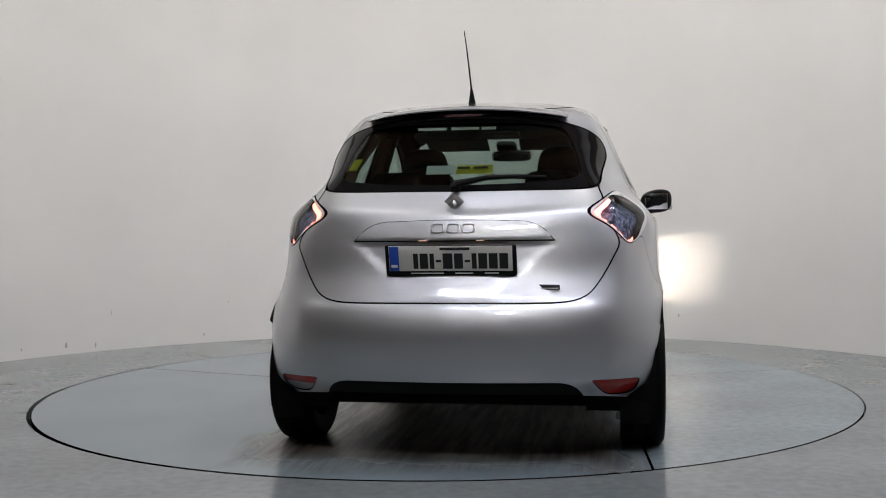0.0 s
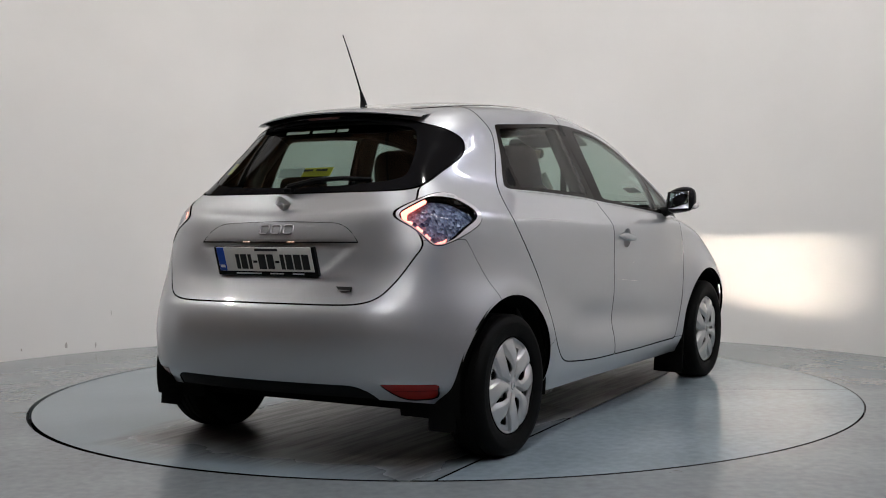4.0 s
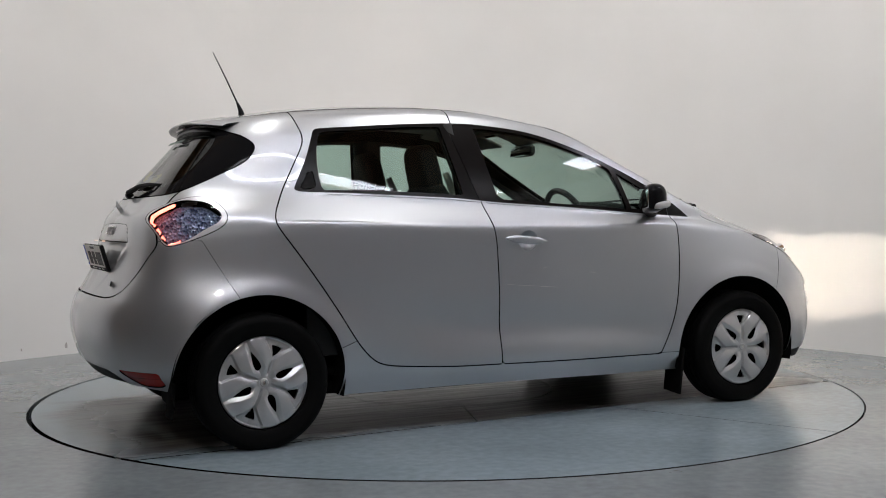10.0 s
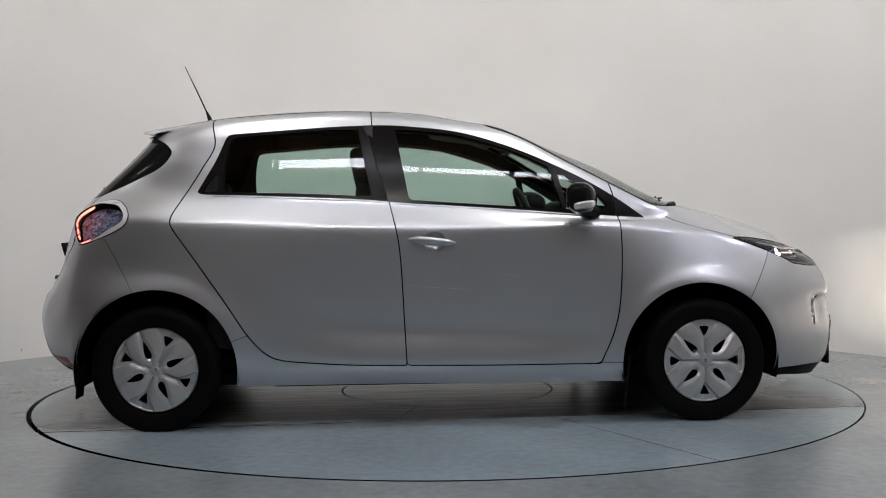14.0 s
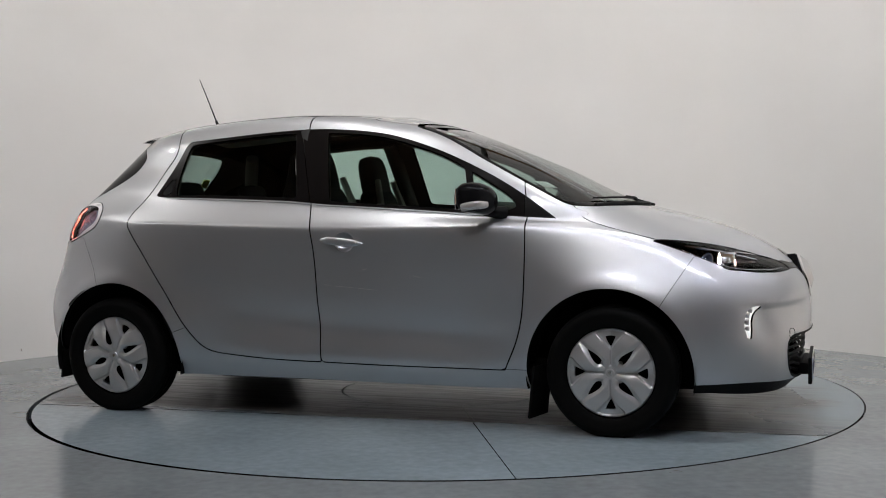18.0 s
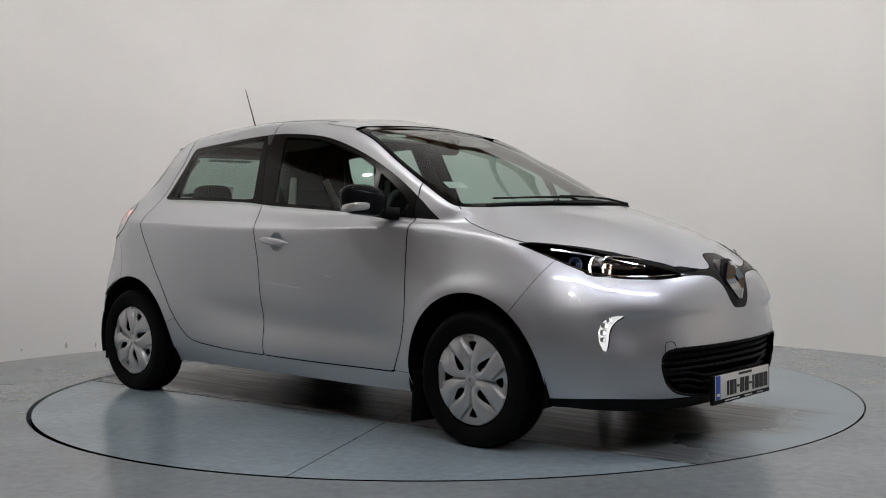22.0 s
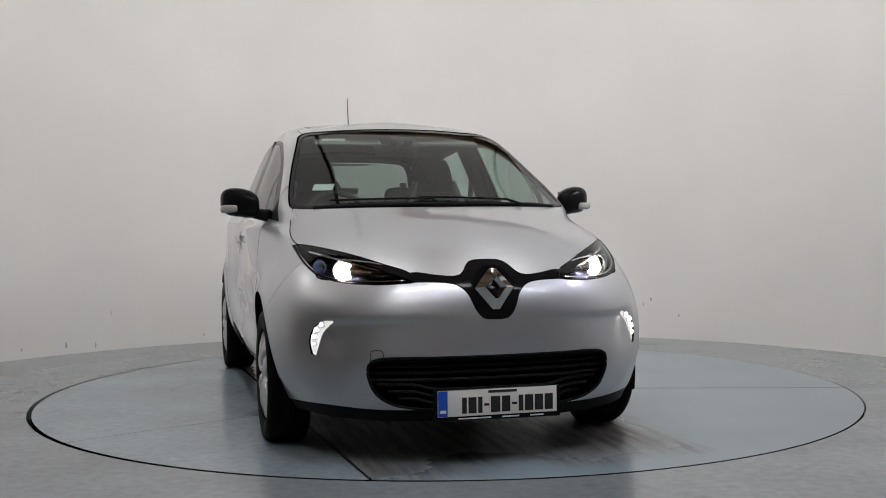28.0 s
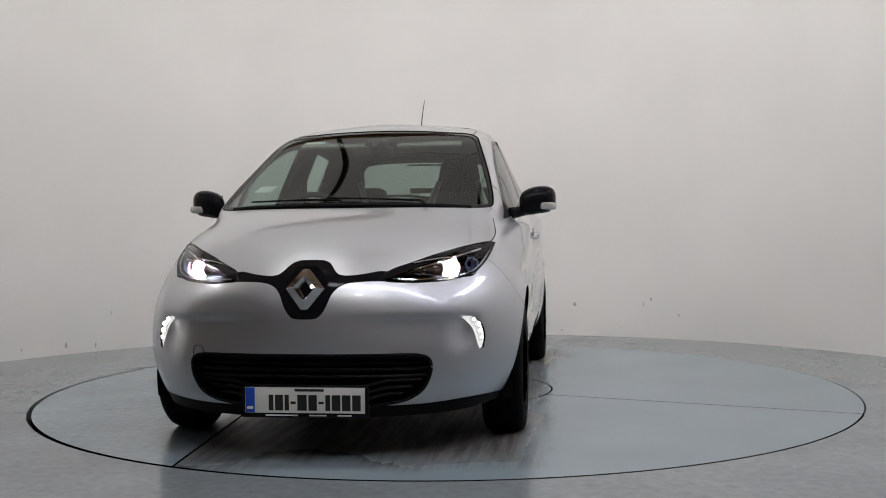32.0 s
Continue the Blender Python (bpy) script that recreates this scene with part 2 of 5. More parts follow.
# ---------- the studio ----------
def studio():
    # floor sheet with a round opening for the turntable
    m, n, l, b = mat("painted_floor")
    tc = n.new("ShaderNodeTexCoord")
    big = n.new("ShaderNodeTexNoise")
    big.inputs["Scale"].default_value, big.inputs["Detail"].default_value = 1.3, 8
    fine = n.new("ShaderNodeTexNoise")
    fine.inputs["Scale"].default_value, fine.inputs["Detail"].default_value = 22, 6
    l.new(tc.outputs["Object"], big.inputs["Vector"])
    l.new(tc.outputs["Object"], fine.inputs["Vector"])
    cr = n.new("ShaderNodeValToRGB")
    cr.color_ramp.elements[0].position, cr.color_ramp.elements[0].color = 0.25, (*FLOOR_DARK, 1)
    cr.color_ramp.elements[1].position, cr.color_ramp.elements[1].color = 0.7, (*FLOOR_LIGHT, 1)
    l.new(big.outputs[0], cr.inputs[0])
    fr = n.new("ShaderNodeMapRange")
    fr.inputs["To Min"].default_value, fr.inputs["To Max"].default_value = 0.74, 1.24
    l.new(fine.outputs[0], fr.inputs[0])
    mx = n.new("ShaderNodeMix")
    mx.data_type, mx.blend_type = "RGBA", "MULTIPLY"
    mx.inputs[0].default_value = 1
    l.new(cr.outputs[0], mx.inputs[6])
    l.new(fr.outputs[0], mx.inputs[7])
    l.new(mx.outputs[2], b.inputs["Base Color"])
    rr = n.new("ShaderNodeMapRange")
    rr.inputs["To Min"].default_value, rr.inputs["To Max"].default_value = 0.12, 0.30
    l.new(big.outputs[0], rr.inputs[0])
    l.new(rr.outputs[0], b.inputs["Roughness"])
    bp = n.new("ShaderNodeBump")
    bp.inputs["Strength"].default_value, bp.inputs["Distance"].default_value = 0.12, 0.004
    l.new(fine.outputs[0], bp.inputs["Height"])
    l.new(bp.outputs[0], b.inputs["Normal"])
    floor_mat = m.copy()
    floor_mat.name = "painted_hall_floor"
    for e, c in zip([k for k in floor_mat.node_tree.nodes if k.type == "VALTORGB"][0].color_ramp.elements, ((0.176, 0.199, 0.209, 1), (0.228, 0.254, 0.264, 1))):
        e.color = c

    bm = bmesh.new()
    steps = 160
    rin = [bm.verts.new((-0.008 + RING_R * math.cos(2 * math.pi * i / steps), -0.004 + RING_R * math.sin(2 * math.pi * i / steps), 0)) for i in range(steps)]
    rlow = [bm.verts.new((v.co.x, v.co.y, -0.06)) for v in rin]
    rout = []
    for i in range(steps):
        a = 2 * math.pi * i / steps
        c, s = math.cos(a), math.sin(a)
        k = 22 / max(abs(c), abs(s))
        rout.append(bm.verts.new((k * c, k * s, 0)))
    for i in range(steps):
        j = (i + 1) % steps
        bm.faces.new((rin[i], rin[j], rout[j], rout[i]))
        bm.faces.new((rlow[j], rlow[i], rin[i], rin[j]))
    bmesh.ops.recalc_face_normals(bm, faces=bm.faces[:])
    tagged(obj("floor", bm, floor_mat, smooth=False), "worn blue-grey painted concrete studio floor", "floor", kind="structure")

    # pit under the gap; its near-black colour stands for the shade inside
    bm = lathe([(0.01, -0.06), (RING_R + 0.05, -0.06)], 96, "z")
    tagged(obj("turntable_pit", bm, M_LINER, smooth=False), "near-black sheet for the shade in the pit beneath the turntable", "pit", kind="structure")

    # curved wall with thickness
    wall_mat, n, l, b = mat("white_wall")
    tc = n.new("ShaderNodeTexCoord")
    nz = n.new("ShaderNodeTexNoise")
    nz.inputs["Scale"].default_value, nz.inputs["Detail"].default_value = 1.1, 6
    l.new(tc.outputs["Object"], nz.inputs["Vector"])
    cr = n.new("ShaderNodeValToRGB")
    cr.color_ramp.elements[0].position, cr.color_ramp.elements[0].color = 0.3, (0.705, 0.69, 0.678, 1)
    cr.color_ramp.elements[1].position, cr.color_ramp.elements[1].color = 0.7, (0.76, 0.745, 0.735, 1)
    l.new(nz.outputs[0], cr.inputs[0])
    l.new(cr.outputs[0], b.inputs["Base Color"])
    b.inputs["Roughness"].default_value = 0.7
    nf = n.new("ShaderNodeTexNoise")
    nf.inputs["Scale"].default_value, nf.inputs["Detail"].default_value = 9, 8
    l.new(tc.outputs["Object"], nf.inputs["Vector"])
    bp = n.new("ShaderNodeBump")
    bp.inputs["Strength"].default_value, bp.inputs["Distance"].default_value = 0.08, 0.02
    l.new(nf.outputs[0], bp.inputs["Height"])
    l.new(bp.outputs[0], b.inputs["Normal"])

    bm = bmesh.new()
    cx, cy, R = WALL_C[0], WALL_C[1], WALL_R
    a0, a1, steps = radians(-33), radians(192), 180
    cols = []
    for i in range(steps + 1):
        a = a0 + (a1 - a0) * i / steps
        c, s = math.cos(a), math.sin(a)
        cols.append([bm.verts.new((cx + r * c, cy + r * s, z)) for r, z in ((R, -0.01), (R, WALL_H), (R + 0.14, WALL_H), (R + 0.14, -0.01))])
    for p, q in zip(cols, cols[1:]):
        for k in range(3):
            bm.faces.new((p[k], q[k], q[k + 1], p[k + 1]))
    bm.faces.new(cols[0])
    bm.faces.new(cols[-1][::-1])
    bmesh.ops.recalc_face_normals(bm, faces=bm.faces[:])
    tagged(obj("wall_curved", bm, wall_mat), "smooth curved white-painted studio wall", "wall", kind="structure")

    # scuffs low on the wall
    scuff = plain("wall_scuff", (0.42, 0.40, 0.38), 0.8)
    bm = bmesh.new()
    rnd = random.Random(5)
    for _ in range(26):
        a = radians(rnd.uniform(20, 160))
        z0 = rnd.uniform(0.03, 0.32)
        w, h = rnd.uniform(0.004, 0.02), rnd.uniform(0.006, 0.03)
        q = []
        for k in range(6):
            aa = a + w * math.cos(k * 1.047) * rnd.uniform(0.5, 1) / R
            zz = z0 + h * math.sin(k * 1.047) * rnd.uniform(0.5, 1)
            q.append(bm.verts.new((cx + (R - 0.0015) * math.cos(aa), cy + (R - 0.0015) * math.sin(aa), zz)))
        bm.faces.new(q)
    tagged(obj("wall_scuffs", bm, scuff, smooth=False), "small grey scuff marks low on the wall", "scuff", kind="stuff")

    # small chips and marks on the floor along the turntable's edge
    chip = plain("floor_chip", (0.035, 0.033, 0.03), 0.7)
    bm = bmesh.new()
    for i in range(34):
        a = radians(rnd.uniform(-150, -30)) if i < 22 else radians(rnd.uniform(0, 360))
        r0 = RING_R + 0.006 + rnd.expovariate(28) if i < 22 else rnd.uniform(2.35, 3.2)
        w, h = rnd.uniform(0.006, 0.03), rnd.uniform(0.003, 0.010)
        q = []
        for k in range(7):
            u, v = w * math.cos(k * 0.8976) * rnd.uniform(0.4, 1), h * math.sin(k * 0.8976) * rnd.uniform(0.4, 1)
            q.append(bm.verts.new((-0.008 + (r0 + h + v) * math.cos(a + u / r0), -0.004 + (r0 + h + v) * math.sin(a + u / r0), 0.0015)))
        bm.faces.new(q)
    tagged(obj("floor_chips", bm, chip, smooth=False), "small dark paint chips on the floor round the turntable", "chip", kind="stuff")

    # the hall around
    hall = plain("hall_wall", (0.51, 0.325, 0.205), 0.85, bump=0.3, scale=8)
    roof_mat = plain("hall_roof", (0.44, 0.29, 0.18), 0.8, bump=0.3, scale=8)
    steel = plain("roof_steel", (0.04, 0.035, 0.03), 0.6)
    for nm, size, at in (("wall_back", (22.0, 0.2, 6.2), (0, 7.1, 3.1)), ("wall_front", (22.0, 0.2, 6.2), (0, -13.1, 3.1)),
                         ("wall_side_a", (0.2, 20.0, 6.2), (-11.1, -3.0, 3.1)), ("wall_side_b", (0.2, 20.0, 6.2), (11.1, -3.0, 3.1))):
        tagged(obj(nm, box(size, at), hall, smooth=False), "plain dim hall wall", "wall", kind="structure")
    # roof sheets with real openings for the skylights
    sheet = Sheet([(x, y, 0.0) for y in (-13.2, -3.0, 7.2) for x in (-11.2, 0.0, 11.2)], [(0, 0, -1)] * 9, [0.0] * 9, [(0, 1, 4, 3), (1, 2, 5, 4), (3, 4, 7, 6), (4, 5, 8, 7)])
    for xa, xb, ya, yb, _ in SKY:
        sheet.panel("hole", lambda P, N, V: xa - P[:, 0], gap=0, over=())
        sheet.panel("hole", lambda P, N, V: P[:, 0] - xb, gap=0, over=())
        sheet.panel("hole", lambda P, N, V: ya - P[:, 1], gap=0, over=())
        sheet.panel("hole", lambda P, N, V: P[:, 1] - yb, gap=0, over=())
        sheet.panel("hole", lambda P, N, V: np.maximum(np.maximum(xa - P[:, 0], P[:, 0] - xb), np.maximum(ya - P[:, 1], P[:, 1] - yb)) - 0.002, gap=0)
    bm = bmesh.new()
    vs = [bm.verts.new((x, y, CEIL)) for x, y, _ in sheet.P]
    for f, lab in zip(sheet.F, sheet.L):
        if lab == "body":
            bm.faces.new([vs[i] for i in f])
    bmesh.ops.remove_doubles(bm, verts=bm.verts[:], dist=1e-4)
    r = bmesh.ops.extrude_face_region(bm, geom=bm.faces[:])
    bmesh.ops.translate(bm, vec=(0, 0, 0.12), verts=[v for v in r["geom"] if isinstance(v, bmesh.types.BMVert)])
    bmesh.ops.recalc_face_normals(bm, faces=bm.faces[:])
    tagged(obj("ceiling", bm, roof_mat, smooth=False), "dark brown sheet-metal hall roof with skylight openings", "ceiling", kind="structure")
    # the second sheet is an added roof glow, the other two are skylights
    for k, (xa, xb, ya, yb, m) in enumerate(SKY):
        pane = box((xb - xa, yb - ya, 0.01), ((xa + xb) / 2, (ya + yb) / 2, CEIL + 0.09))
        tagged(obj("skylight_%d" % (k + 1), pane, m, smooth=False), "glowing white sheet in the roof, skylights and one added roof glow", "skylight", kind="structure")
        long_x = xb - xa > yb - ya
        bars = (3, 0, 1)[k]
        for i in range(bars):
            t = (i + 1) / (bars + 1)
            at = (xa + (xb - xa) * t, (ya + yb) / 2, CEIL + 0.03) if long_x else ((xa + xb) / 2, ya + (yb - ya) * t, CEIL + 0.03)
            size = (0.05, yb - ya, 0.05) if long_x else (xb - xa, 0.05, 0.05)
            tagged(obj("skylight_bar", box(size, at), steel, smooth=False), "dark bar across the skylight", "beam", group="roof beams")
    for y in (-12, -9.5, -7.0, -4.9, -2.0, 0.5):
        tagged(obj("roof_purlin", box((22, 0.08, 0.16), (0, y, CEIL - 0.08)), steel, smooth=False), "dark steel purlin under the roof", "beam", group="roof beams")
    for x in (-7.5, -4.4, -1.4, 1.6, 4.6, 7.7):
        tagged(obj("roof_beam", box((0.06, 20, 0.09), (x, -3, CEIL - 0.205)), steel, smooth=False), "dark steel roof beam", "beam", group="roof beams")


def spot_thing(name, at, target, power, size, color):
    """A small flood lamp under the roof: housing, yoke and lit face."""
    root = new("flood_lamp")
    root.matrix_world = look(at, target)
    tagged(root, "small black floodlight hanging from the roof, right-hand one added", "flood lamp", group="flood lamps")
    part("housing", merge(box((0.16, 0.16, 0.10), (0, 0, 0.07), 0.015)), M_BLACK, root)
    part("lit_face", box((0.12, 0.12, 0.012), (0, 0, 0.014), 0.003), M_FLOOD, root, "glowing lamp face")
    up = root.matrix_world.inverted().to_3x3() @ Vector((0, 0, 1))
    part("hanger", tube([Vector((0, 0, 0.1)), Vector((0, 0, 0.1)) + up * (CEIL - at[2] - 0.05)], 0.012), M_BLACK, root)
    lamp = bpy.data.lights.new(name, "AREA")
    lamp.energy, lamp.size, lamp.color, lamp.spread = power, size, color, radians(150)
    lo = new(name, lamp)
    lo.matrix_world = look(at, target)
    return root


FLOOR_DARK, FLOOR_LIGHT = (0.194, 0.240, 0.268), (0.252, 0.308, 0.342)
RING_R, WALL_C, WALL_R, WALL_H, CEIL = 2.260, (-0.145, -0.626), 3.629, 3.2, 5.3
M_SKY_A = glow("skylight_sheet", (0.93, 0.97, 1.10), 13.0)
# added wide glow that stands in for light from the brown roof
M_ROOFGLOW = glow("skylight_sheet_far", (0.97, 0.95, 0.93), 0.24)
M_SKY_D = glow("skylight_sheet_side", (0.93, 0.96, 1.10), 15.0)
SKY = [(-1.5, 5.6, -4.54, -4.16, M_SKY_A), (-4.8, 4.8, 0.9, 5.9, M_ROOFGLOW), (4.85, 5.65, -1.6, 0.05, M_SKY_D)]
M_FLOOD = glow("flood_face", (1.0, 0.93, 0.82), 60.0)
studio()
COOL, WARM = (1.0, 0.97, 0.93), (1.0, 0.985, 0.968)
# the flood at x 5.6 is added to balance the left one
for fx, fy, fz, tx, ty, tz, watt, tone in ((-0.47, -5.75, 4.5, -0.4, 0, 1, 7, COOL), (-0.30, -5.75, 4.5, -0.3, 0, 1, 7, COOL), (-4.9, -0.9, 4.5, 0.8, 0, 0.2, 12, COOL),
                                           (5.6, -2.6, 4.6, -0.5, 0, 0.2, 12, COOL), (-1.3, -1.2, 4.7, -2.2, 2.4, 0.9, 31, WARM), (1.3, -1.2, 4.7, 2.2, 2.4, 0.9, 39, WARM)):
    spot_thing("flood_light", (fx, fy, fz), (tx, ty, tz), watt, 0.12, tone)


def track_material():
    """Worn deck boards: streaks along the driving direction under thin grey paint."""
    m, n, l, b = mat("worn_track")
    tc = n.new("ShaderNodeTexCoord")
    mp = n.new("ShaderNodeMapping")
    mp.inputs["Rotation"].default_value[2] = radians(-3.6)
    mp.inputs["Scale"].default_value = (0.7, 9.0, 1.0)
    l.new(tc.outputs["Object"], mp.inputs["Vector"])
    st = n.new("ShaderNodeTexNoise")
    st.inputs["Scale"].default_value, st.inputs["Detail"].default_value, st.inputs["Roughness"].default_value = 2.4, 9, 0.68
    l.new(mp.outputs[0], st.inputs["Vector"])
    cr = n.new("ShaderNodeValToRGB")
    cr.color_ramp.elements[0].position, cr.color_ramp.elements[0].color = 0.42, (0.044, 0.039, 0.035, 1)
    cr.color_ramp.elements[1].position, cr.color_ramp.elements[1].color = 0.58, (0.205, 0.197, 0.186, 1)
    l.new(st.outputs[0], cr.inputs[0])
    # paint survives towards both ends of the track
    sp = n.new("ShaderNodeSeparateXYZ")
    l.new(tc.outputs["Object"], sp.inputs[0])
    ab = n.new("ShaderNodeMath")
    ab.operation = "ABSOLUTE"
    l.new(sp.outputs[0], ab.inputs[0])
    wob = n.new("ShaderNodeTexNoise")
    wob.inputs["Scale"].default_value, wob.inputs["Detail"].default_value = 1.6, 6
    l.new(tc.outputs["Object"], wob.inputs["Vector"])
    ay = n.new("ShaderNodeMath")
    ay.operation = "ABSOLUTE"
    off = n.new("ShaderNodeMath")
    off.operation = "ADD"
    off.inputs[1].default_value = 0.22
    l.new(sp.outputs[1], off.inputs[0])
    l.new(off.outputs[0], ay.inputs[0])
    sy = n.new("ShaderNodeMath")
    sy.operation = "MULTIPLY"
    sy.inputs[1].default_value = 2.3
    l.new(ay.outputs[0], sy.inputs[0])
    far = n.new("ShaderNodeMath")
    far.operation = "MAXIMUM"
    sx = n.new("ShaderNodeMath")
    sx.operation = "MULTIPLY"
    sx.inputs[1].default_value = 0.92
    l.new(ab.outputs[0], sx.inputs[0])
    l.new(sx.outputs[0], far.inputs[0])
    l.new(sy.outputs[0], far.inputs[1])
    ad = n.new("ShaderNodeMath")
    ad.operation = "ADD"
    l.new(far.outputs[0], ad.inputs[0])
    l.new(wob.outputs[0], ad.inputs[1])
    mk = n.new("ShaderNodeMapRange")
    mk.inputs["From Min"].default_value, mk.inputs["From Max"].default_value = 2.05, 2.5
    mk.inputs["To Min"].default_value, mk.inputs["To Max"].default_value = 0.0, 1.0
    l.new(ad.outputs[0], mk.inputs[0])
    pm = n.new("ShaderNodeMix")
    pm.data_type = "RGBA"
    pc = n.new("ShaderNodeMix")
    pc.data_type = "RGBA"
    pc.inputs[6].default_value, pc.inputs[7].default_value = (*FLOOR_DARK, 1), (*FLOOR_LIGHT, 1)
    l.new(wob.outputs[0], pc.inputs[0])
    l.new(mk.outputs[0], pm.inputs[0])
    l.new(cr.outputs[0], pm.inputs[6])
    l.new(pc.outputs[2], pm.inputs[7])
    l.new(pm.outputs[2], b.inputs["Base Color"])
    b.inputs["Specular IOR Level"].default_value = 0.3
    ro = n.new("ShaderNodeMapRange")
    ro.inputs["To Min"].default_value, ro.inputs["To Max"].default_value = 0.34, 0.2
    l.new(mk.outputs[0], ro.inputs[0])
    l.new(ro.outputs[0], b.inputs["Roughness"])
    bp = n.new("ShaderNodeBump")
    bp.inputs["Strength"].default_value, bp.inputs["Distance"].default_value = 0.14, 0.004
    l.new(st.outputs[0], bp.inputs["Height"])
    l.new(bp.outputs[0], b.inputs["Normal"])
    return m


def turntable():
    root = new("turntable")
    tagged(root, "round blue-grey painted turntable with a worn driving track", "turntable")
    paint = bpy.data.materials["painted_floor"]
    track = track_material()
    R, na = 2.244, 240
    rad = list(np.linspace(0.0, 0.56, 8)) + list(np.linspace(0.62, R, 30))
    A = np.linspace(0, 2 * np.pi, na, endpoint=False)
    P = [(r * math.cos(a), r * math.sin(a), 0.0) for r in rad for a in A]
    F = [(i * na + j, (i + 1) * na + j, (i + 1) * na + (j + 1) % na, i * na + (j + 1) % na) for i in range(len(rad) - 1) for j in range(na)]
    sh = Sheet(P, [(0, 0, 1)] * len(P), [0.0] * len(P), F)
    c, s = math.cos(radians(3.6)), math.sin(radians(3.6))
    across = lambda P: -s * P[:, 0] + c * P[:, 1]
    ray = lambda P, deg: math.cos(radians(deg)) * P[:, 1] - math.sin(radians(deg)) * P[:, 0]
    sh.panel("hub", lambda P, N, V: np.hypot(P[:, 0], P[:, 1]) - 0.60, gap=0.005)
    sh.panel("track", lambda P, N, V: -0.98 - across(P), gap=0.006)
    sh.panel("track_far", lambda P, N, V: -ray(P, -108), gap=0.004, over=("track",))
    sh.panel("side_near", lambda P, N, V: across(P), gap=0)
    sh.panel("side_near_far", lambda P, N, V: -ray(P, -64.3), gap=0.0022, over=("side_near",))
    sh.panel("side_off", lambda P, N, V: -ray(P, 116.3), gap=0.0022, over=("track_far",))
    for k in ("hub", "track", "track_far", "side_off"):
        sh.build("deck_plate", k, track, root, "worn blue-grey deck plate", (1,), rim=0.03)
    for k in ("side_near", "side_near_far"):
        sh.build("deck_plate", k, paint, root, "blue-grey painted deck plate", (1,), rim=0.03)
    return root


TABLE = turntable()


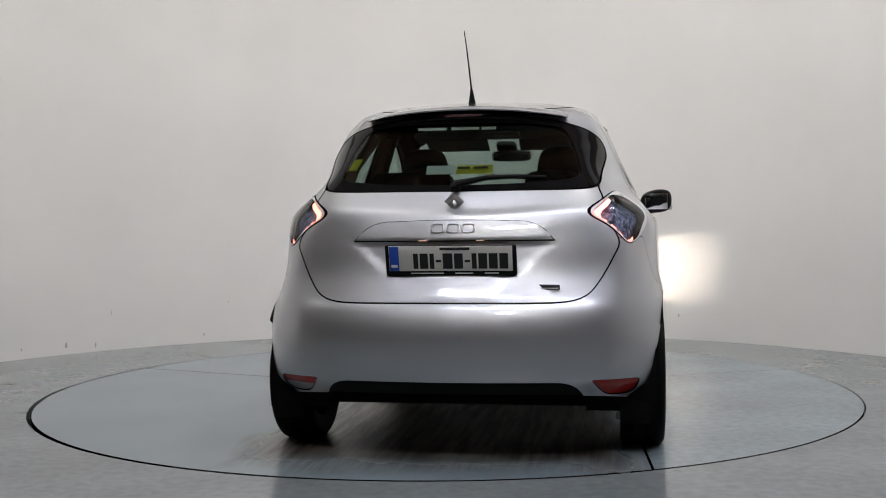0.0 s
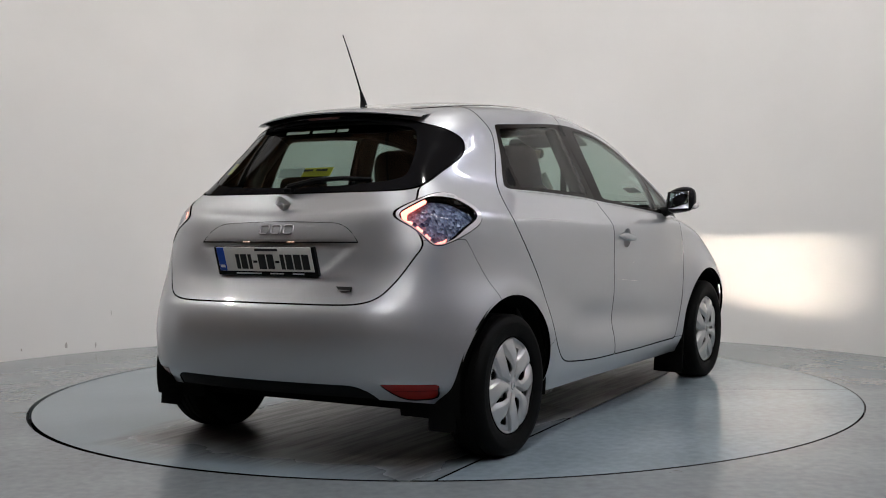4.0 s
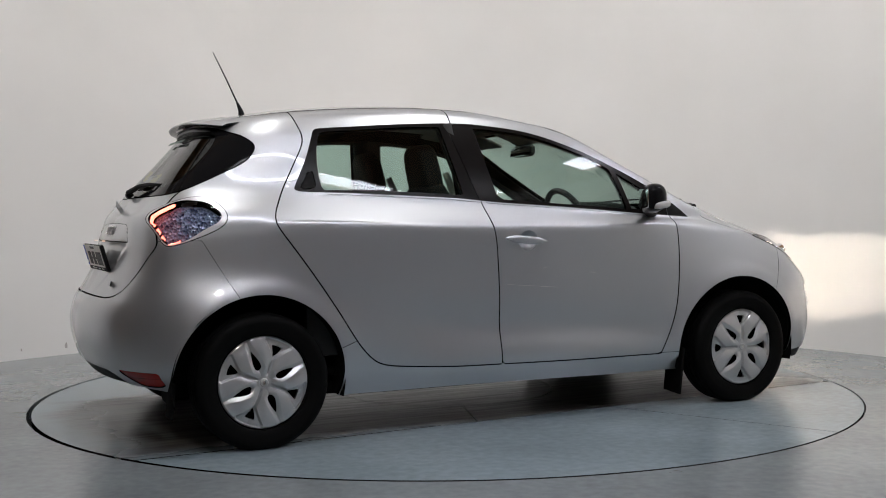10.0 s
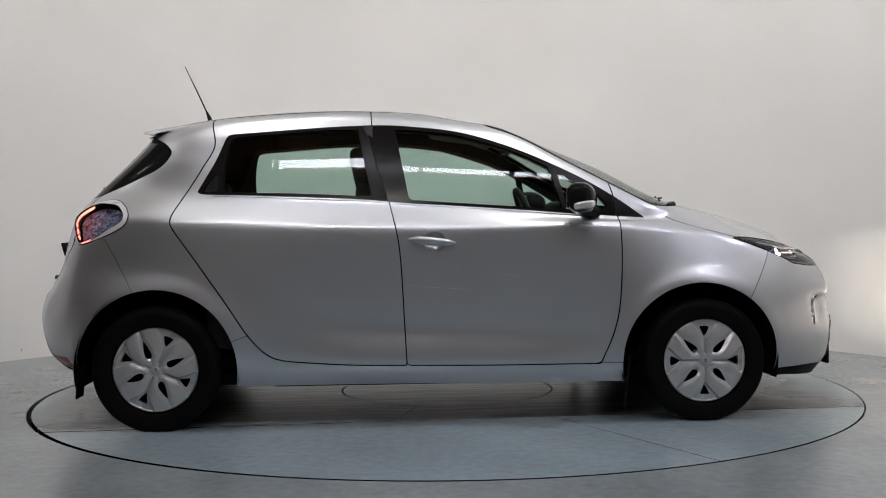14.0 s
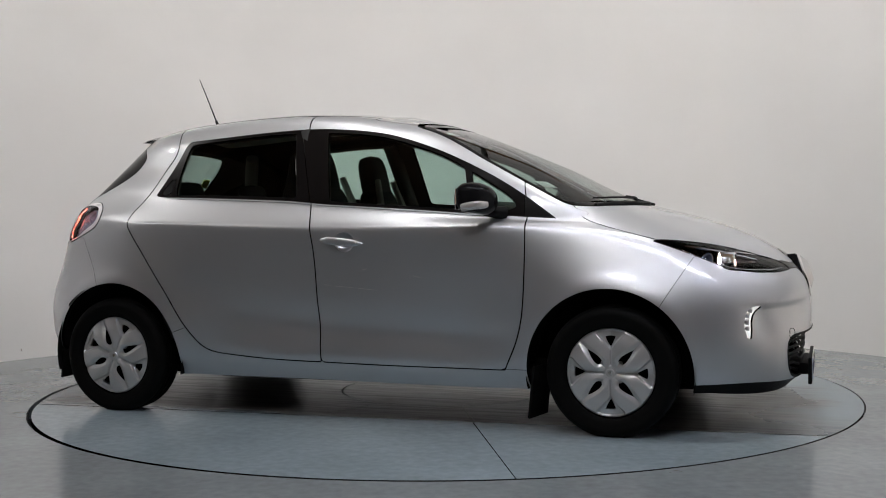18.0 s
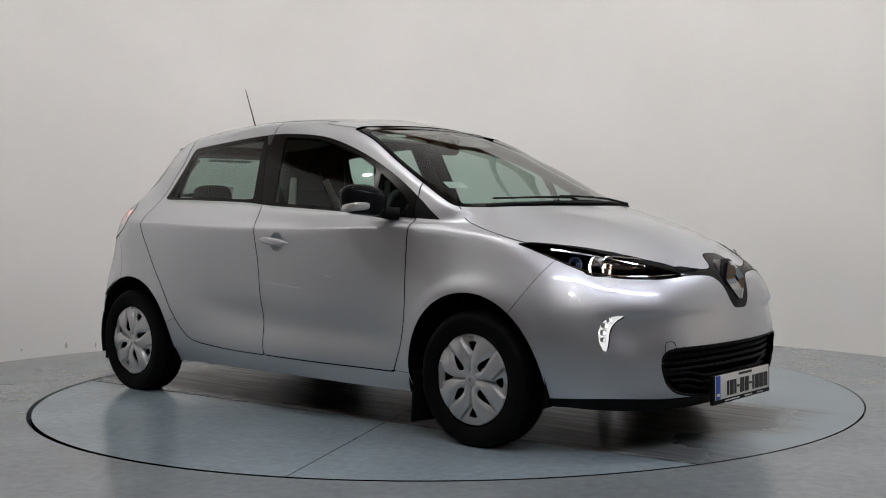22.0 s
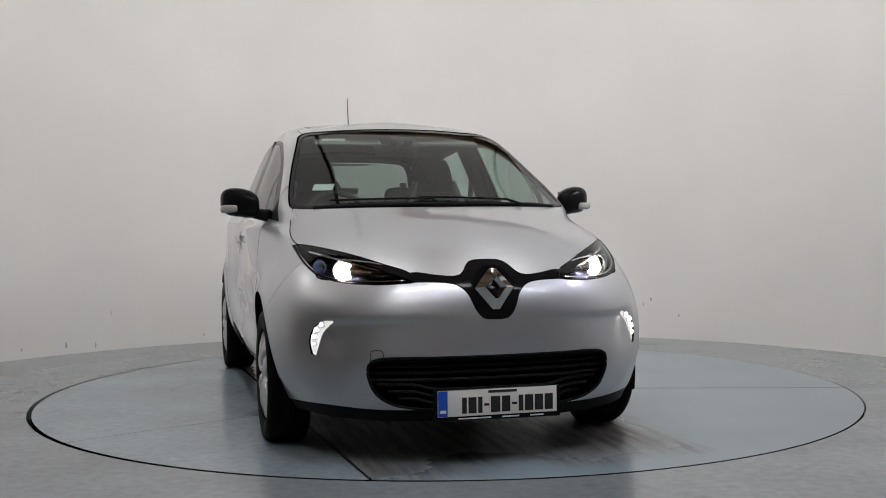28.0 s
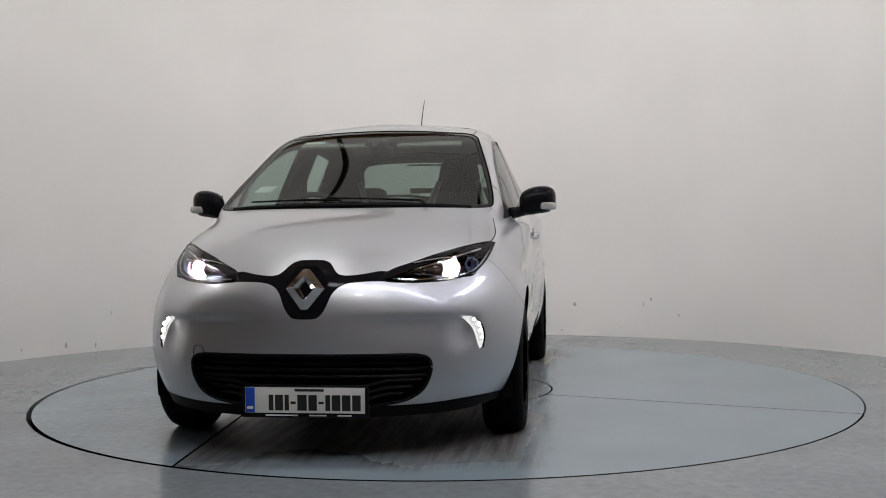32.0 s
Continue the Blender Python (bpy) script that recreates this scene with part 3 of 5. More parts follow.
# ---------- the car body: a loft over fourteen stations from nose to tail ----------
LINES = [
    # underside edge
    [(2.03, 0, .17), (2.00, .30, .17), (1.93, .53, .18), (1.80, .67, .19), (1.64, .73, .20), (1.3, .75, .20), (.9, .75, .19),
     (.2, .75, .19), (-.5, .75, .195), (-1.2, .75, .21), (-1.62, .71, .25), (-1.78, .55, .275), (-1.86, .3, .285), (-1.875, 0, .285)],
    # bumper foot and door foot
    [(2.10, 0, .25), (2.075, .30, .25), (1.99, .53, .26), (1.85, .68, .27), (1.66, .775, .28), (1.3, .81, .28), (.9, .797, .275),
     (.2, .80, .28), (-.5, .80, .285), (-1.2, .81, .30), (-1.63, .775, .32), (-1.82, .60, .34), (-1.905, .3, .345), (-1.92, 0, .345)],
    # widest line over the wheels
    [(2.125, 0, .43), (2.10, .30, .43), (2.02, .53, .43), (1.87, .70, .43), (1.67, .812, .44), (1.3, .852, .45), (.9, .815, .45),
     (.2, .806, .45), (-.5, .81, .45), (-1.2, .85, .46), (-1.62, .80, .47), (-1.84, .62, .475), (-1.935, .3, .475), (-1.95, 0, .475)],
    # arch top, bumper top
    [(2.12, 0, .60), (2.09, .30, .60), (2.01, .52, .60), (1.86, .685, .60), (1.66, .800, .61), (1.3, .850, .63), (.9, .82, .60),
     (.2, .812, .60), (-.5, .815, .60), (-1.2, .842, .63), (-1.60, .79, .61), (-1.82, .628, .60), (-1.915, .3, .595), (-1.93, 0, .59)],
    # lamp foot
    [(2.083, 0, .71), (2.042, .30, .715), (1.955, .48, .72), (1.80, .64, .735), (1.64, .738, .755), (1.3, .800, .77), (.9, .818, .76),
     (.2, .818, .76), (-.5, .822, .76), (-1.2, .825, .77), (-1.57, .757, .76), (-1.75, .642, .755), (-1.83, .3, .75), (-1.845, 0, .745)],
    # bonnet edge, shoulder
    [(1.99, 0, .80), (1.94, .28, .80), (1.84, .44, .815), (1.70, .58, .845), (1.50, .685, .875), (1.3, .738, .900), (.9, .800, .924),
     (.2, .823, .925), (-.5, .827, .936), (-1.2, .812, .957), (-1.52, .750, .92), (-1.71, .634, .90), (-1.785, .3, .885), (-1.80, 0, .88)],
    # bonnet, waist
    [(1.86, 0, .875), (1.82, .26, .875), (1.73, .40, .88), (1.60, .53, .895), (1.42, .635, .92), (1.2, .712, .940), (.9, .784, .949),
     (.2, .808, .953), (-.5, .812, .964), (-1.2, .797, .986), (-1.47, .748, .99), (-1.68, .625, .985), (-1.755, .3, .975), (-1.77, 0, .97)],
    # bonnet middle, window foot
    [(1.60, 0, .97), (1.56, .27, .97), (1.47, .42, .972), (1.36, .54, .972), (1.24, .63, .978), (1.10, .705, .972), (.88, .746, .975),
     (.2, .758, 1.015), (-.5, .748, 1.055), (-1.14, .728, 1.075), (-1.44, .683, 1.065), (-1.64, .592, 1.055), (-1.715, .3, 1.03), (-1.73, 0, 1.02)],
    # windscreen foot
    [(1.34, 0, 1.038), (1.30, .30, 1.037), (1.22, .48, 1.038), (1.15, .605, 1.036), (1.08, .676, 1.033), (1.0, .713, 1.022), (.82, .736, 1.03),
     (.2, .741, 1.06), (-.5, .730, 1.10), (-1.1, .702, 1.12), (-1.40, .633, 1.125), (-1.58, .548, 1.125), (-1.66, .3, 1.105), (-1.68, 0, 1.095)],
    # middle of the glass
    [(.88, 0, 1.25), (.85, .27, 1.248), (.79, .46, 1.25), (.74, .555, 1.245), (.69, .618, 1.24), (.61, .650, 1.233), (.45, .670, 1.238),
     (.05, .668, 1.25), (-.5, .659, 1.275), (-1.02, .638, 1.275), (-1.28, .588, 1.28), (-1.44, .475, 1.28), (-1.51, .27, 1.275), (-1.53, 0, 1.27)],
    # window head
    [(.40, 0, 1.440), (.38, .25, 1.437), (.35, .39, 1.43), (.355, .480, 1.43), (.335, .525, 1.424), (.28, .556, 1.417), (.16, .576, 1.418),
     (-.08, .584, 1.432), (-.5, .582, 1.435), (-1.0, .573, 1.405), (-1.22, .525, 1.395), (-1.34, .42, 1.395), (-1.40, .24, 1.405), (-1.41, 0, 1.41)],
    # roof shoulder
    [(.24, 0, 1.487), (.22, .24, 1.483), (.19, .36, 1.477), (.17, .42, 1.472), (.14, .455, 1.472), (.08, .485, 1.477), (-.02, .507, 1.485),
     (-.2, .525, 1.492), (-.5, .526, 1.495), (-.98, .508, 1.468), (-1.19, .46, 1.448), (-1.32, .36, 1.437), (-1.38, .22, 1.437), (-1.40, 0, 1.44)],
    # roof
    [(.12, 0, 1.517), (.10, .14, 1.515), (.07, .22, 1.512), (.04, .26, 1.51), (.0, .29, 1.513), (-.06, .30, 1.52), (-.14, .31, 1.526),
     (-.28, .32, 1.533), (-.55, .32, 1.534), (-.95, .31, 1.510), (-1.14, .28, 1.488), (-1.26, .22, 1.470), (-1.33, .13, 1.463), (-1.35, 0, 1.463)],
    # spine
    [(.10, 0, 1.521), (.08, 0, 1.524), (.05, 0, 1.527), (.02, 0, 1.53), (-.02, 0, 1.533), (-.08, 0, 1.537), (-.16, 0, 1.541),
     (-.30, 0, 1.546), (-.56, 0, 1.546), (-.94, 0, 1.523), (-1.12, 0, 1.503), (-1.23, 0, 1.486), (-1.30, 0, 1.473), (-1.34, 0, 1.466)],
]


def smoothstep(a, b, x):
    t = np.clip((x - a) / (b - a), 0, 1)
    return t * t * (3 - 2 * t)


WB, WZ, ARCH = 1.294, 0.288, 0.374


def body_surface():
    C = np.array(LINES)                       # levels, stations, xyz
    nl, ns = C.shape[:2]
    ghost = C * np.array((1, -1, 1))
    E = np.concatenate([ghost[:, 2:0:-1], C, ghost[:, -2:-4:-1]], 1)
    K = np.concatenate([[0], np.cumsum(np.linalg.norm(np.diff(E[2:10], axis=1), axis=2).mean(0))])
    fine = []
    for a, b, steps in zip(K[2:2 + ns - 1], K[3:2 + ns], [12, 10, 10, 12, 18, 20, 30, 30, 26, 20, 12, 12, 12]):
        fine += list(np.linspace(a, b, steps, endpoint=False))
    Q = np.array(fine + [K[1 + ns]])
    U = np.array([spline_rows(K, E[i], Q) for i in range(nl)])     # levels, nu, xyz
    U[:, 0, 1] = U[:, -1, 1] = 0
    kv = np.concatenate([[0], np.cumsum(np.linalg.norm(np.diff(U, axis=0), axis=2).mean(1) ** 0.8)])
    vq, vid = [], []
    for i, steps in enumerate([7, 12, 12, 10, 12, 8, 9, 9, 16, 16, 8, 8, 6]):
        vq += list(np.linspace(kv[i], kv[i + 1], steps, endpoint=False))
        vid += list(np.linspace(i, i + 1, steps, endpoint=False))
    vq, vid = np.array(vq + [kv[-1]]), np.array(vid + [nl - 1])
    nv, nu = len(vq), len(Q)
    S = hermite_rows(kv, U.reshape(nl, -1), vq).reshape(nv, nu, 3)
    S[:, :, 1] = np.maximum(S[:, :, 1], 0)
    S[:, 0, 1] = S[:, -1, 1] = 0

    def normals(S):
        du, dv = np.gradient(S, axis=1), np.gradient(S, axis=0)
        # mirror rule on the centre line
        du[:, 0], du[:, -1] = (0, 1, 0), (0, -1, 0)
        n = np.cross(du, dv)
        n /= np.linalg.norm(n, axis=2, keepdims=True) + 1e-12
        if n[len(n) // 3, n.shape[1] // 2, 1] < 0:
            n = -n
        for k in range(1, 8):
            n[-k] = n[-8] * (k - 1) / 7 + np.array((0, 0, 1.0)) * (8 - k) / 7
        n /= np.linalg.norm(n, axis=2, keepdims=True) + 1e-12
        return n

    N = normals(S)
    # relief: arch lips, plate recess, bumper scoops
    x, y, z = S[..., 0], S[..., 1], S[..., 2]
    d = np.zeros_like(x)
    side = smoothstep(0.45, 0.75, N[..., 1])
    for wx in (WB - 0.014, -WB):
        r = np.hypot(x - wx, z - WZ)
        d += 0.006 * (1 - smoothstep(ARCH + 0.015, ARCH + 0.085, r)) * side
    rear = smoothstep(-0.5, -0.8, N[..., 0])
    half = 0.40 - 0.25 * np.clip((0.89 - z) / 0.22, 0, 1)
    d -= 0.007 * smoothstep(0.892, 0.876, z) * smoothstep(0.62, 0.86, z) * smoothstep(half + 0.035, half - 0.035, y) * rear
    d += 0.004 * smoothstep(0.995, 0.91, z) * smoothstep(0.880, 0.890, z) * smoothstep(0.42, 0.36, y) * rear
    # bumper shelf under the tailgate
    d += 0.007 * smoothstep(0.665, 0.625, z) * smoothstep(0.36, 0.60, z) * smoothstep(0.66, 0.50, y) * rear
    front = smoothstep(0.15, 0.5, N[..., 0])
    sc = np.exp(-(((y - 0.63) / 0.055) ** 2 + ((z - 0.50 - 0.35 * (y - 0.63)) / 0.075) ** 2))
    d -= 0.018 * sc * front
    # crease that sweeps in from the day lamps, hollow of the lower doors
    crease = 0.582 + 0.02 * np.clip(0.6 - y, 0, 1)
    d -= 0.015 * smoothstep(crease + 0.008, crease - 0.014, z) * smoothstep(crease - 0.17, crease - 0.03, z) * smoothstep(0.10, 0.42, y) * smoothstep(0.72, 0.62, y) * front
    d -= 0.013 * np.exp(-((z - 0.505 + 0.07 * (x + 0.6)) / 0.085) ** 2) * smoothstep(-0.80, -0.45, x) * smoothstep(0.95, 0.55, x) * side
    S = S + N * d[..., None]
    S[:, 0, 1] = S[:, -1, 1] = 0
    S[-1, :, 1] = 0
    M = normals(S)
    return S, M, vid


S_BODY, N_BODY, V_ID = body_surface()
NV, NU = S_BODY.shape[:2]


def body_sheet():
    idx = np.arange(NV * NU).reshape(NV, NU)
    faces = [(idx[i, j], idx[i, j + 1], idx[i + 1, j + 1], idx[i + 1, j]) for i in range(NV - 1) for j in range(NU - 1)]
    f0 = faces[(NV // 3) * (NU - 1) + NU // 2]
    P = S_BODY.reshape(-1, 3)
    nn = np.cross(P[f0[1]] - P[f0[0]], P[f0[2]] - P[f0[0]])
    if nn[1] < 0:
        faces = [f[::-1] for f in faces]
    return Sheet(P, N_BODY.reshape(-1, 3), np.repeat(V_ID, NU), [tuple(int(k) for k in f) for f in faces])


def side_view(poly, lo=-9.0, hi=9.0, n=8, vmax=99.0, facing=0.0):
    loop = smooth_loop(poly, n)

    def f(P, N, V):
        d = outline_distance(P[:, [0, 2]], loop)
        d = np.maximum(d, np.maximum(lo - P[:, 0], P[:, 0] - hi))
        d = np.maximum(d, (V - vmax) * 0.05)
        if facing:
            d = np.maximum(d, (facing - N[:, 1]) * 0.1)
        return d
    return f


def end_view(poly, xmin=None, xmax=None, n=8):
    loop = smooth_loop(poly, n)

    def f(P, N, V):
        d = outline_distance(P[:, [1, 2]], loop)
        if xmin is not None:
            d = np.maximum(d, xmin - P[:, 0])
        if xmax is not None:
            d = np.maximum(d, P[:, 0] - xmax)
        return d
    return f


def twice(*pts):
    return [q for p in pts for q in (p, p)]


def mirrored(pts):
    """Closes a half outline (y >= 0) over the centre line."""
    return [(-1.0, pts[0][1]), *pts, (-1.0, pts[-1][1])]


SHEET = body_sheet()
CAR = new("car")
tagged(CAR, "silver five-door electric hatchback with lit lamps standing on the turntable", "car")

SHEET.panel("arch", lambda P, N, V: np.maximum(np.minimum(np.hypot(P[:, 0] - WB + 0.014, P[:, 2] - WZ), np.hypot(P[:, 0] + WB, P[:, 2] - WZ)) - ARCH, (0.3 - P[:, 1])), gap=0)
SCREEN = [*twice((-1.0, 1.034)), (.0, 1.034), (.30, 1.034), (.5, 1.032), (.62, 1.030), (.670, 1.036), (.674, 1.06), (.664, 1.107), (.640, 1.182), (.593, 1.30), (.546, 1.404),
          (.527, 1.428), (.49, 1.443), (.43, 1.452), (.25, 1.463), (.0, 1.468), *twice((-1.0, 1.468))]
SHEET.panel("screen_seal", end_view(SCREEN, xmin=0.1), gap=0.003)
SCREEN_LOOP = smooth_loop(SCREEN)
SHEET.panel("windscreen", lambda P, N, V: np.maximum(outline_distance(P[:, [1, 2]], SCREEN_LOOP) + 0.016, 0.1 - P[:, 0]), gap=0, over=("screen_seal",))
SHEET.panel("rear_window", side_view([(-1.25, 1.305), (-1.30, 1.24), (-1.45, 1.165), (-1.58, 1.11), (-1.66, 1.092), *twice((-2.2, 1.05), (-2.2, 1.43)), (-1.50, 1.425), (-1.40, 1.41), (-1.335, 1.38), (-1.28, 1.35)]), gap=0.003)
DLO = [*twice((1.033, .972)), (.697, .994), (.424, 1.016), (.125, 1.037), (-.12, 1.053), (-.338, 1.073), (-.8, 1.094), (-1.07, 1.103), (-1.105, 1.112), (-1.095, 1.14), (-1.03, 1.26), (-.985, 1.37),
       (-.975, 1.388), (-.95, 1.396), (-.796, 1.407), (-.496, 1.428), (-.279, 1.436), (-.116, 1.431), (.156, 1.397), (.427, 1.312), (.699, 1.187), (.883, 1.079)]
SHEET.panel("side_window", side_view(DLO, facing=0.3), gap=0)
LAMP_H = [(.30, .735), (.325, .768), (.40, .795), (.50, .83), (.60, .857), (.68, .872), *twice((.715, .868)), (.702, .82), (.68, .78), (.645, .747), (.58, .727), (.48, .720), (.38, .722), (.32, .726)]
SHEET.panel("headlight", end_view(LAMP_H, xmin=1.35), gap=0.0015)
SHEET.panel("grille", end_view(mirrored([*twice((0, .812)), (.052, .810), (.085, .795), (.113, .762), (.150, .750), (.22, .755), (.29, .766), *twice((.318, .762), (.318, .729)), (.22, .728), (.152, .719), (.110, .686), (.084, .628), (.061, .594), (.04, .583), *twice((0, .582))]), xmin=1.7), gap=0.0015)
SHEET.panel("intake", end_view(mirrored([*twice((0, .435)), (.30, .435), (.44, .433), (.485, .418), (.498, .385), (.485, .33), (.455, .285), (.40, .252), (.32, .235), (.26, .229), *twice((0, .225))]), xmin=1.7), gap=0)
LAMP_T = [(-1.722, .984), (-1.70, 1.02), (-1.62, 1.062), (-1.53, 1.083), (-1.475, 1.075), (-1.43, 1.03), (-1.422, .99), (-1.445, .955), (-1.50, .925), (-1.58, .893), (-1.645, .873), (-1.675, .88), (-1.705, .94)]
SHEET.panel("taillight", side_view(LAMP_T, facing=0.05), gap=0.0018)
TAIL = smooth_loop(LAMP_T, 8)
SHEET.panel("tail_bar", lambda P, N, V: np.maximum(np.abs(outline_distance(P[:, [0, 2]], TAIL) + 0.0115) - 0.0052, np.maximum(P[:, 0] + 1.612, 0.05 - N[:, 1])), gap=0, over=("taillight",))
SHEET.panel("tail_rim", lambda P, N, V: np.maximum(-outline_distance(P[:, [0, 2]], TAIL) - 0.006 - 0.017 * smoothstep(-1.60, -1.50, P[:, 0]), -N[:, 1]), gap=0, over=("taillight",))
LAMP_D = [(.605, .578), (.65, .573), (.685, .548), (.702, .50), (.698, .455), (.686, .432), (.672, .47), (.658, .515), (.638, .548)]
SHEET.panel("day_lamp", end_view(LAMP_D, xmin=1.5), gap=0.0008)
REFLECT = [*twice((.545, .347), (.735, .341)), (.715, .295), (.69, .279), (.62, .277), (.585, .295)]
SHEET.panel("reflector", end_view(REFLECT, xmax=-1.4), gap=0.0015)
SHEET.panel("reverse_lens", lambda P, N, V: np.maximum(P[:, 2] - 0.314, P[:, 0] + 1.4), gap=0.0006, over=("reflector",))
SHEET.panel("valance", end_view(mirrored([*twice((0, .338)), (.42, .338), (.465, .328), (.50, .30), *twice((.545, .20)), *twice((0, .20))]), xmax=-1.5), gap=0.0015)
SHEET.panel("front_lip", lambda P, N, V: np.maximum(P[:, 2] - (0.226 + 0.014 * np.exp(-((P[:, 1] - 0.66) / 0.16) ** 2)), 1.6 - P[:, 0]), gap=0.001)
SHEET.panel("head_brow", lambda P, N, V: np.maximum(0.822 + 0.42 * (P[:, 1] - 0.5) - 0.014 * (1 - (P[:, 1] - 0.5) ** 2 * 8) - P[:, 2], 1.3 - P[:, 0]), gap=0, over=("headlight",))
for nm, poly in (("pane_rear", [(-.978, 1.118), (-.93, 1.113), (-.6, 1.104), *twice((-.285, 1.088), (-.347, 1.414)), (-.5, 1.411), (-.8, 1.388), (-.93, 1.377), (-.957, 1.36), (-.982, 1.24)]),
                 ("pane_front", [*twice((-.103, 1.070)), (.12, 1.054), (.42, 1.033), *twice((.628, 1.016), (.572, 1.222)), (.42, 1.294), (.15, 1.378), (-.05, 1.405), *twice((-.165, 1.412))]),
                 ("pane_quarter", [*twice((.657, 1.018)), (.80, 1.015), (.842, 1.035), (.80, 1.085), *twice((.612, 1.20))])):
    SHEET.panel(nm, side_view(poly), gap=0.001, over=("side_window",))
SHEET.panel("frame_front", lambda P, N, V: -(P[:, 0] + 0.205 + 0.105 * (P[:, 2] - 1.06) / 0.36) , gap=0.0015, over=("side_window",))
SHEET.panel("sail", lambda P, N, V: 0.885 - 0.1 * (P[:, 2] - 1.0) - P[:, 0], gap=0.0015, over=("frame_front",))
SHEET.panel("handle_trim", side_view([(-1.075, 1.122), (-1.03, 1.118), (-1.012, 1.122), (-1.008, 1.15), (-1.013, 1.195), (-1.03, 1.19)]), gap=0.0018, over=("side_window",))
SHEET.panel("rear_glass", end_view(mirrored([*twice((0, 1.115)), (.25, 1.120), (.44, 1.135), (.495, 1.15), (.50, 1.18), (.475, 1.27), (.44, 1.34), (.40, 1.368), (.25, 1.383), *twice((0, 1.386))]), xmax=-1.0), gap=0.0, over=("rear_window",))
SHEET.panel("tailgate", end_view(mirrored([*twice((0, 1.3)), *twice((.56, 1.3)), (.575, 1.10), (.59, 1.06), (.60, .985), (.655, .885), (.632, .82), (.58, .73), (.53, .675), (.46, .653), (.35, .648), *twice((0, .648))]), xmax=-1.35), gap=0.003)
SHEET.panel("bonnet", lambda P, N, V: np.maximum(np.maximum(outline_distance(P[:, [0, 1]], smooth_loop([*twice((2.2, -1)), *twice((2.2, .66)), (1.60, .66), (1.47, .70), (1.35, .708), (1.2, .692), (1.10, .668), (1.0, .60), *twice((1.0, -1))])), 0.60 - N[:, 2]), 0.735 - P[:, 2]), gap=0.002)
SHEET.panel("roof", lambda P, N, V: np.maximum(np.minimum((11.35 - V) * 0.05, np.maximum(P[:, 1] - 0.505, np.maximum(0.05 - P[:, 0], (9.5 - V) * 0.05))), -1.285 - P[:, 0] - 0.08 * smoothstep(.3, .5, P[:, 1])), gap=0.002)
FRONT_DOOR = [*twice((.80, .278)), (.86, .42), (.89, .56), (.902, .80), (.895, 1.0), (.868, 1.14), *twice((.84, 1.22), (.80, 1.7), (-.285, 1.7)), (-.28, 1.45), (-.245, 1.25), (-.20, 1.06), (-.155, .84), (-.135, .5), *twice((-.125, .287)), (.3, .280)]
REAR_DOOR = [*twice((-.125, .287)), (-.135, .5), (-.155, .84), (-.20, 1.06), (-.245, 1.25), (-.28, 1.45), *twice((-.285, 1.7), (-1.06, 1.7)), (-1.055, 1.46), (-1.035, 1.34), (-1.09, 1.23), (-1.18, 1.075), (-1.218, 1.0), (-1.213, .95), (-1.105, .797), (-.975, .608), (-.871, .447), (-.80, .365), (-.74, .328), (-.65, .312), (-.392, .293)]
SHEET.panel("front_door", side_view(FRONT_DOOR, vmax=11.35), gap=0.003)
SHEET.panel("rear_door", side_view(REAR_DOOR, vmax=11.35), gap=0.003)
SHEET.panel("grip_bowl", lambda P, N, V: np.maximum(np.hypot(P[:, 0] - 0.012, (P[:, 2] - 0.868) * 1.08) - 0.052, 0.4 - P[:, 1]), gap=0, over=("front_door",))
SHEET.panel("rear_bumper", lambda P, N, V: np.maximum(P[:, 0] - (-1.40 - 0.13 / 0.231 * (P[:, 2] - 0.663)) , P[:, 2] - 0.895), gap=0.0012)
SHEET.panel("front_bumper", lambda P, N, V: np.maximum(1.524 + 0.108 / 0.174 * (P[:, 2] - 0.604) - P[:, 0], P[:, 2] - 0.80), gap=0.0012)
SHEET.panel("sill", lambda P, N, V: np.maximum(np.maximum(P[:, 2] - np.where(P[:, 0] < -0.7, 0.44 + 0.35 * (P[:, 0] + 0.87), np.where(P[:, 0] < 0.6, 0.34, 0.283)), np.abs(P[:, 0]) - 1.1), 0.1 - P[:, 1]), gap=0.0012)
SHEET.panel("front_wing", lambda P, N, V: -P[:, 0], gap=0)


# ---------- car: outer panels ----------
FRONT_GLASS, REAR_GLASS = (0, 2, 1, ("pane_front", "pane_quarter", "frame_front")), (0, 2, 1, ("pane_rear", "side_window"))


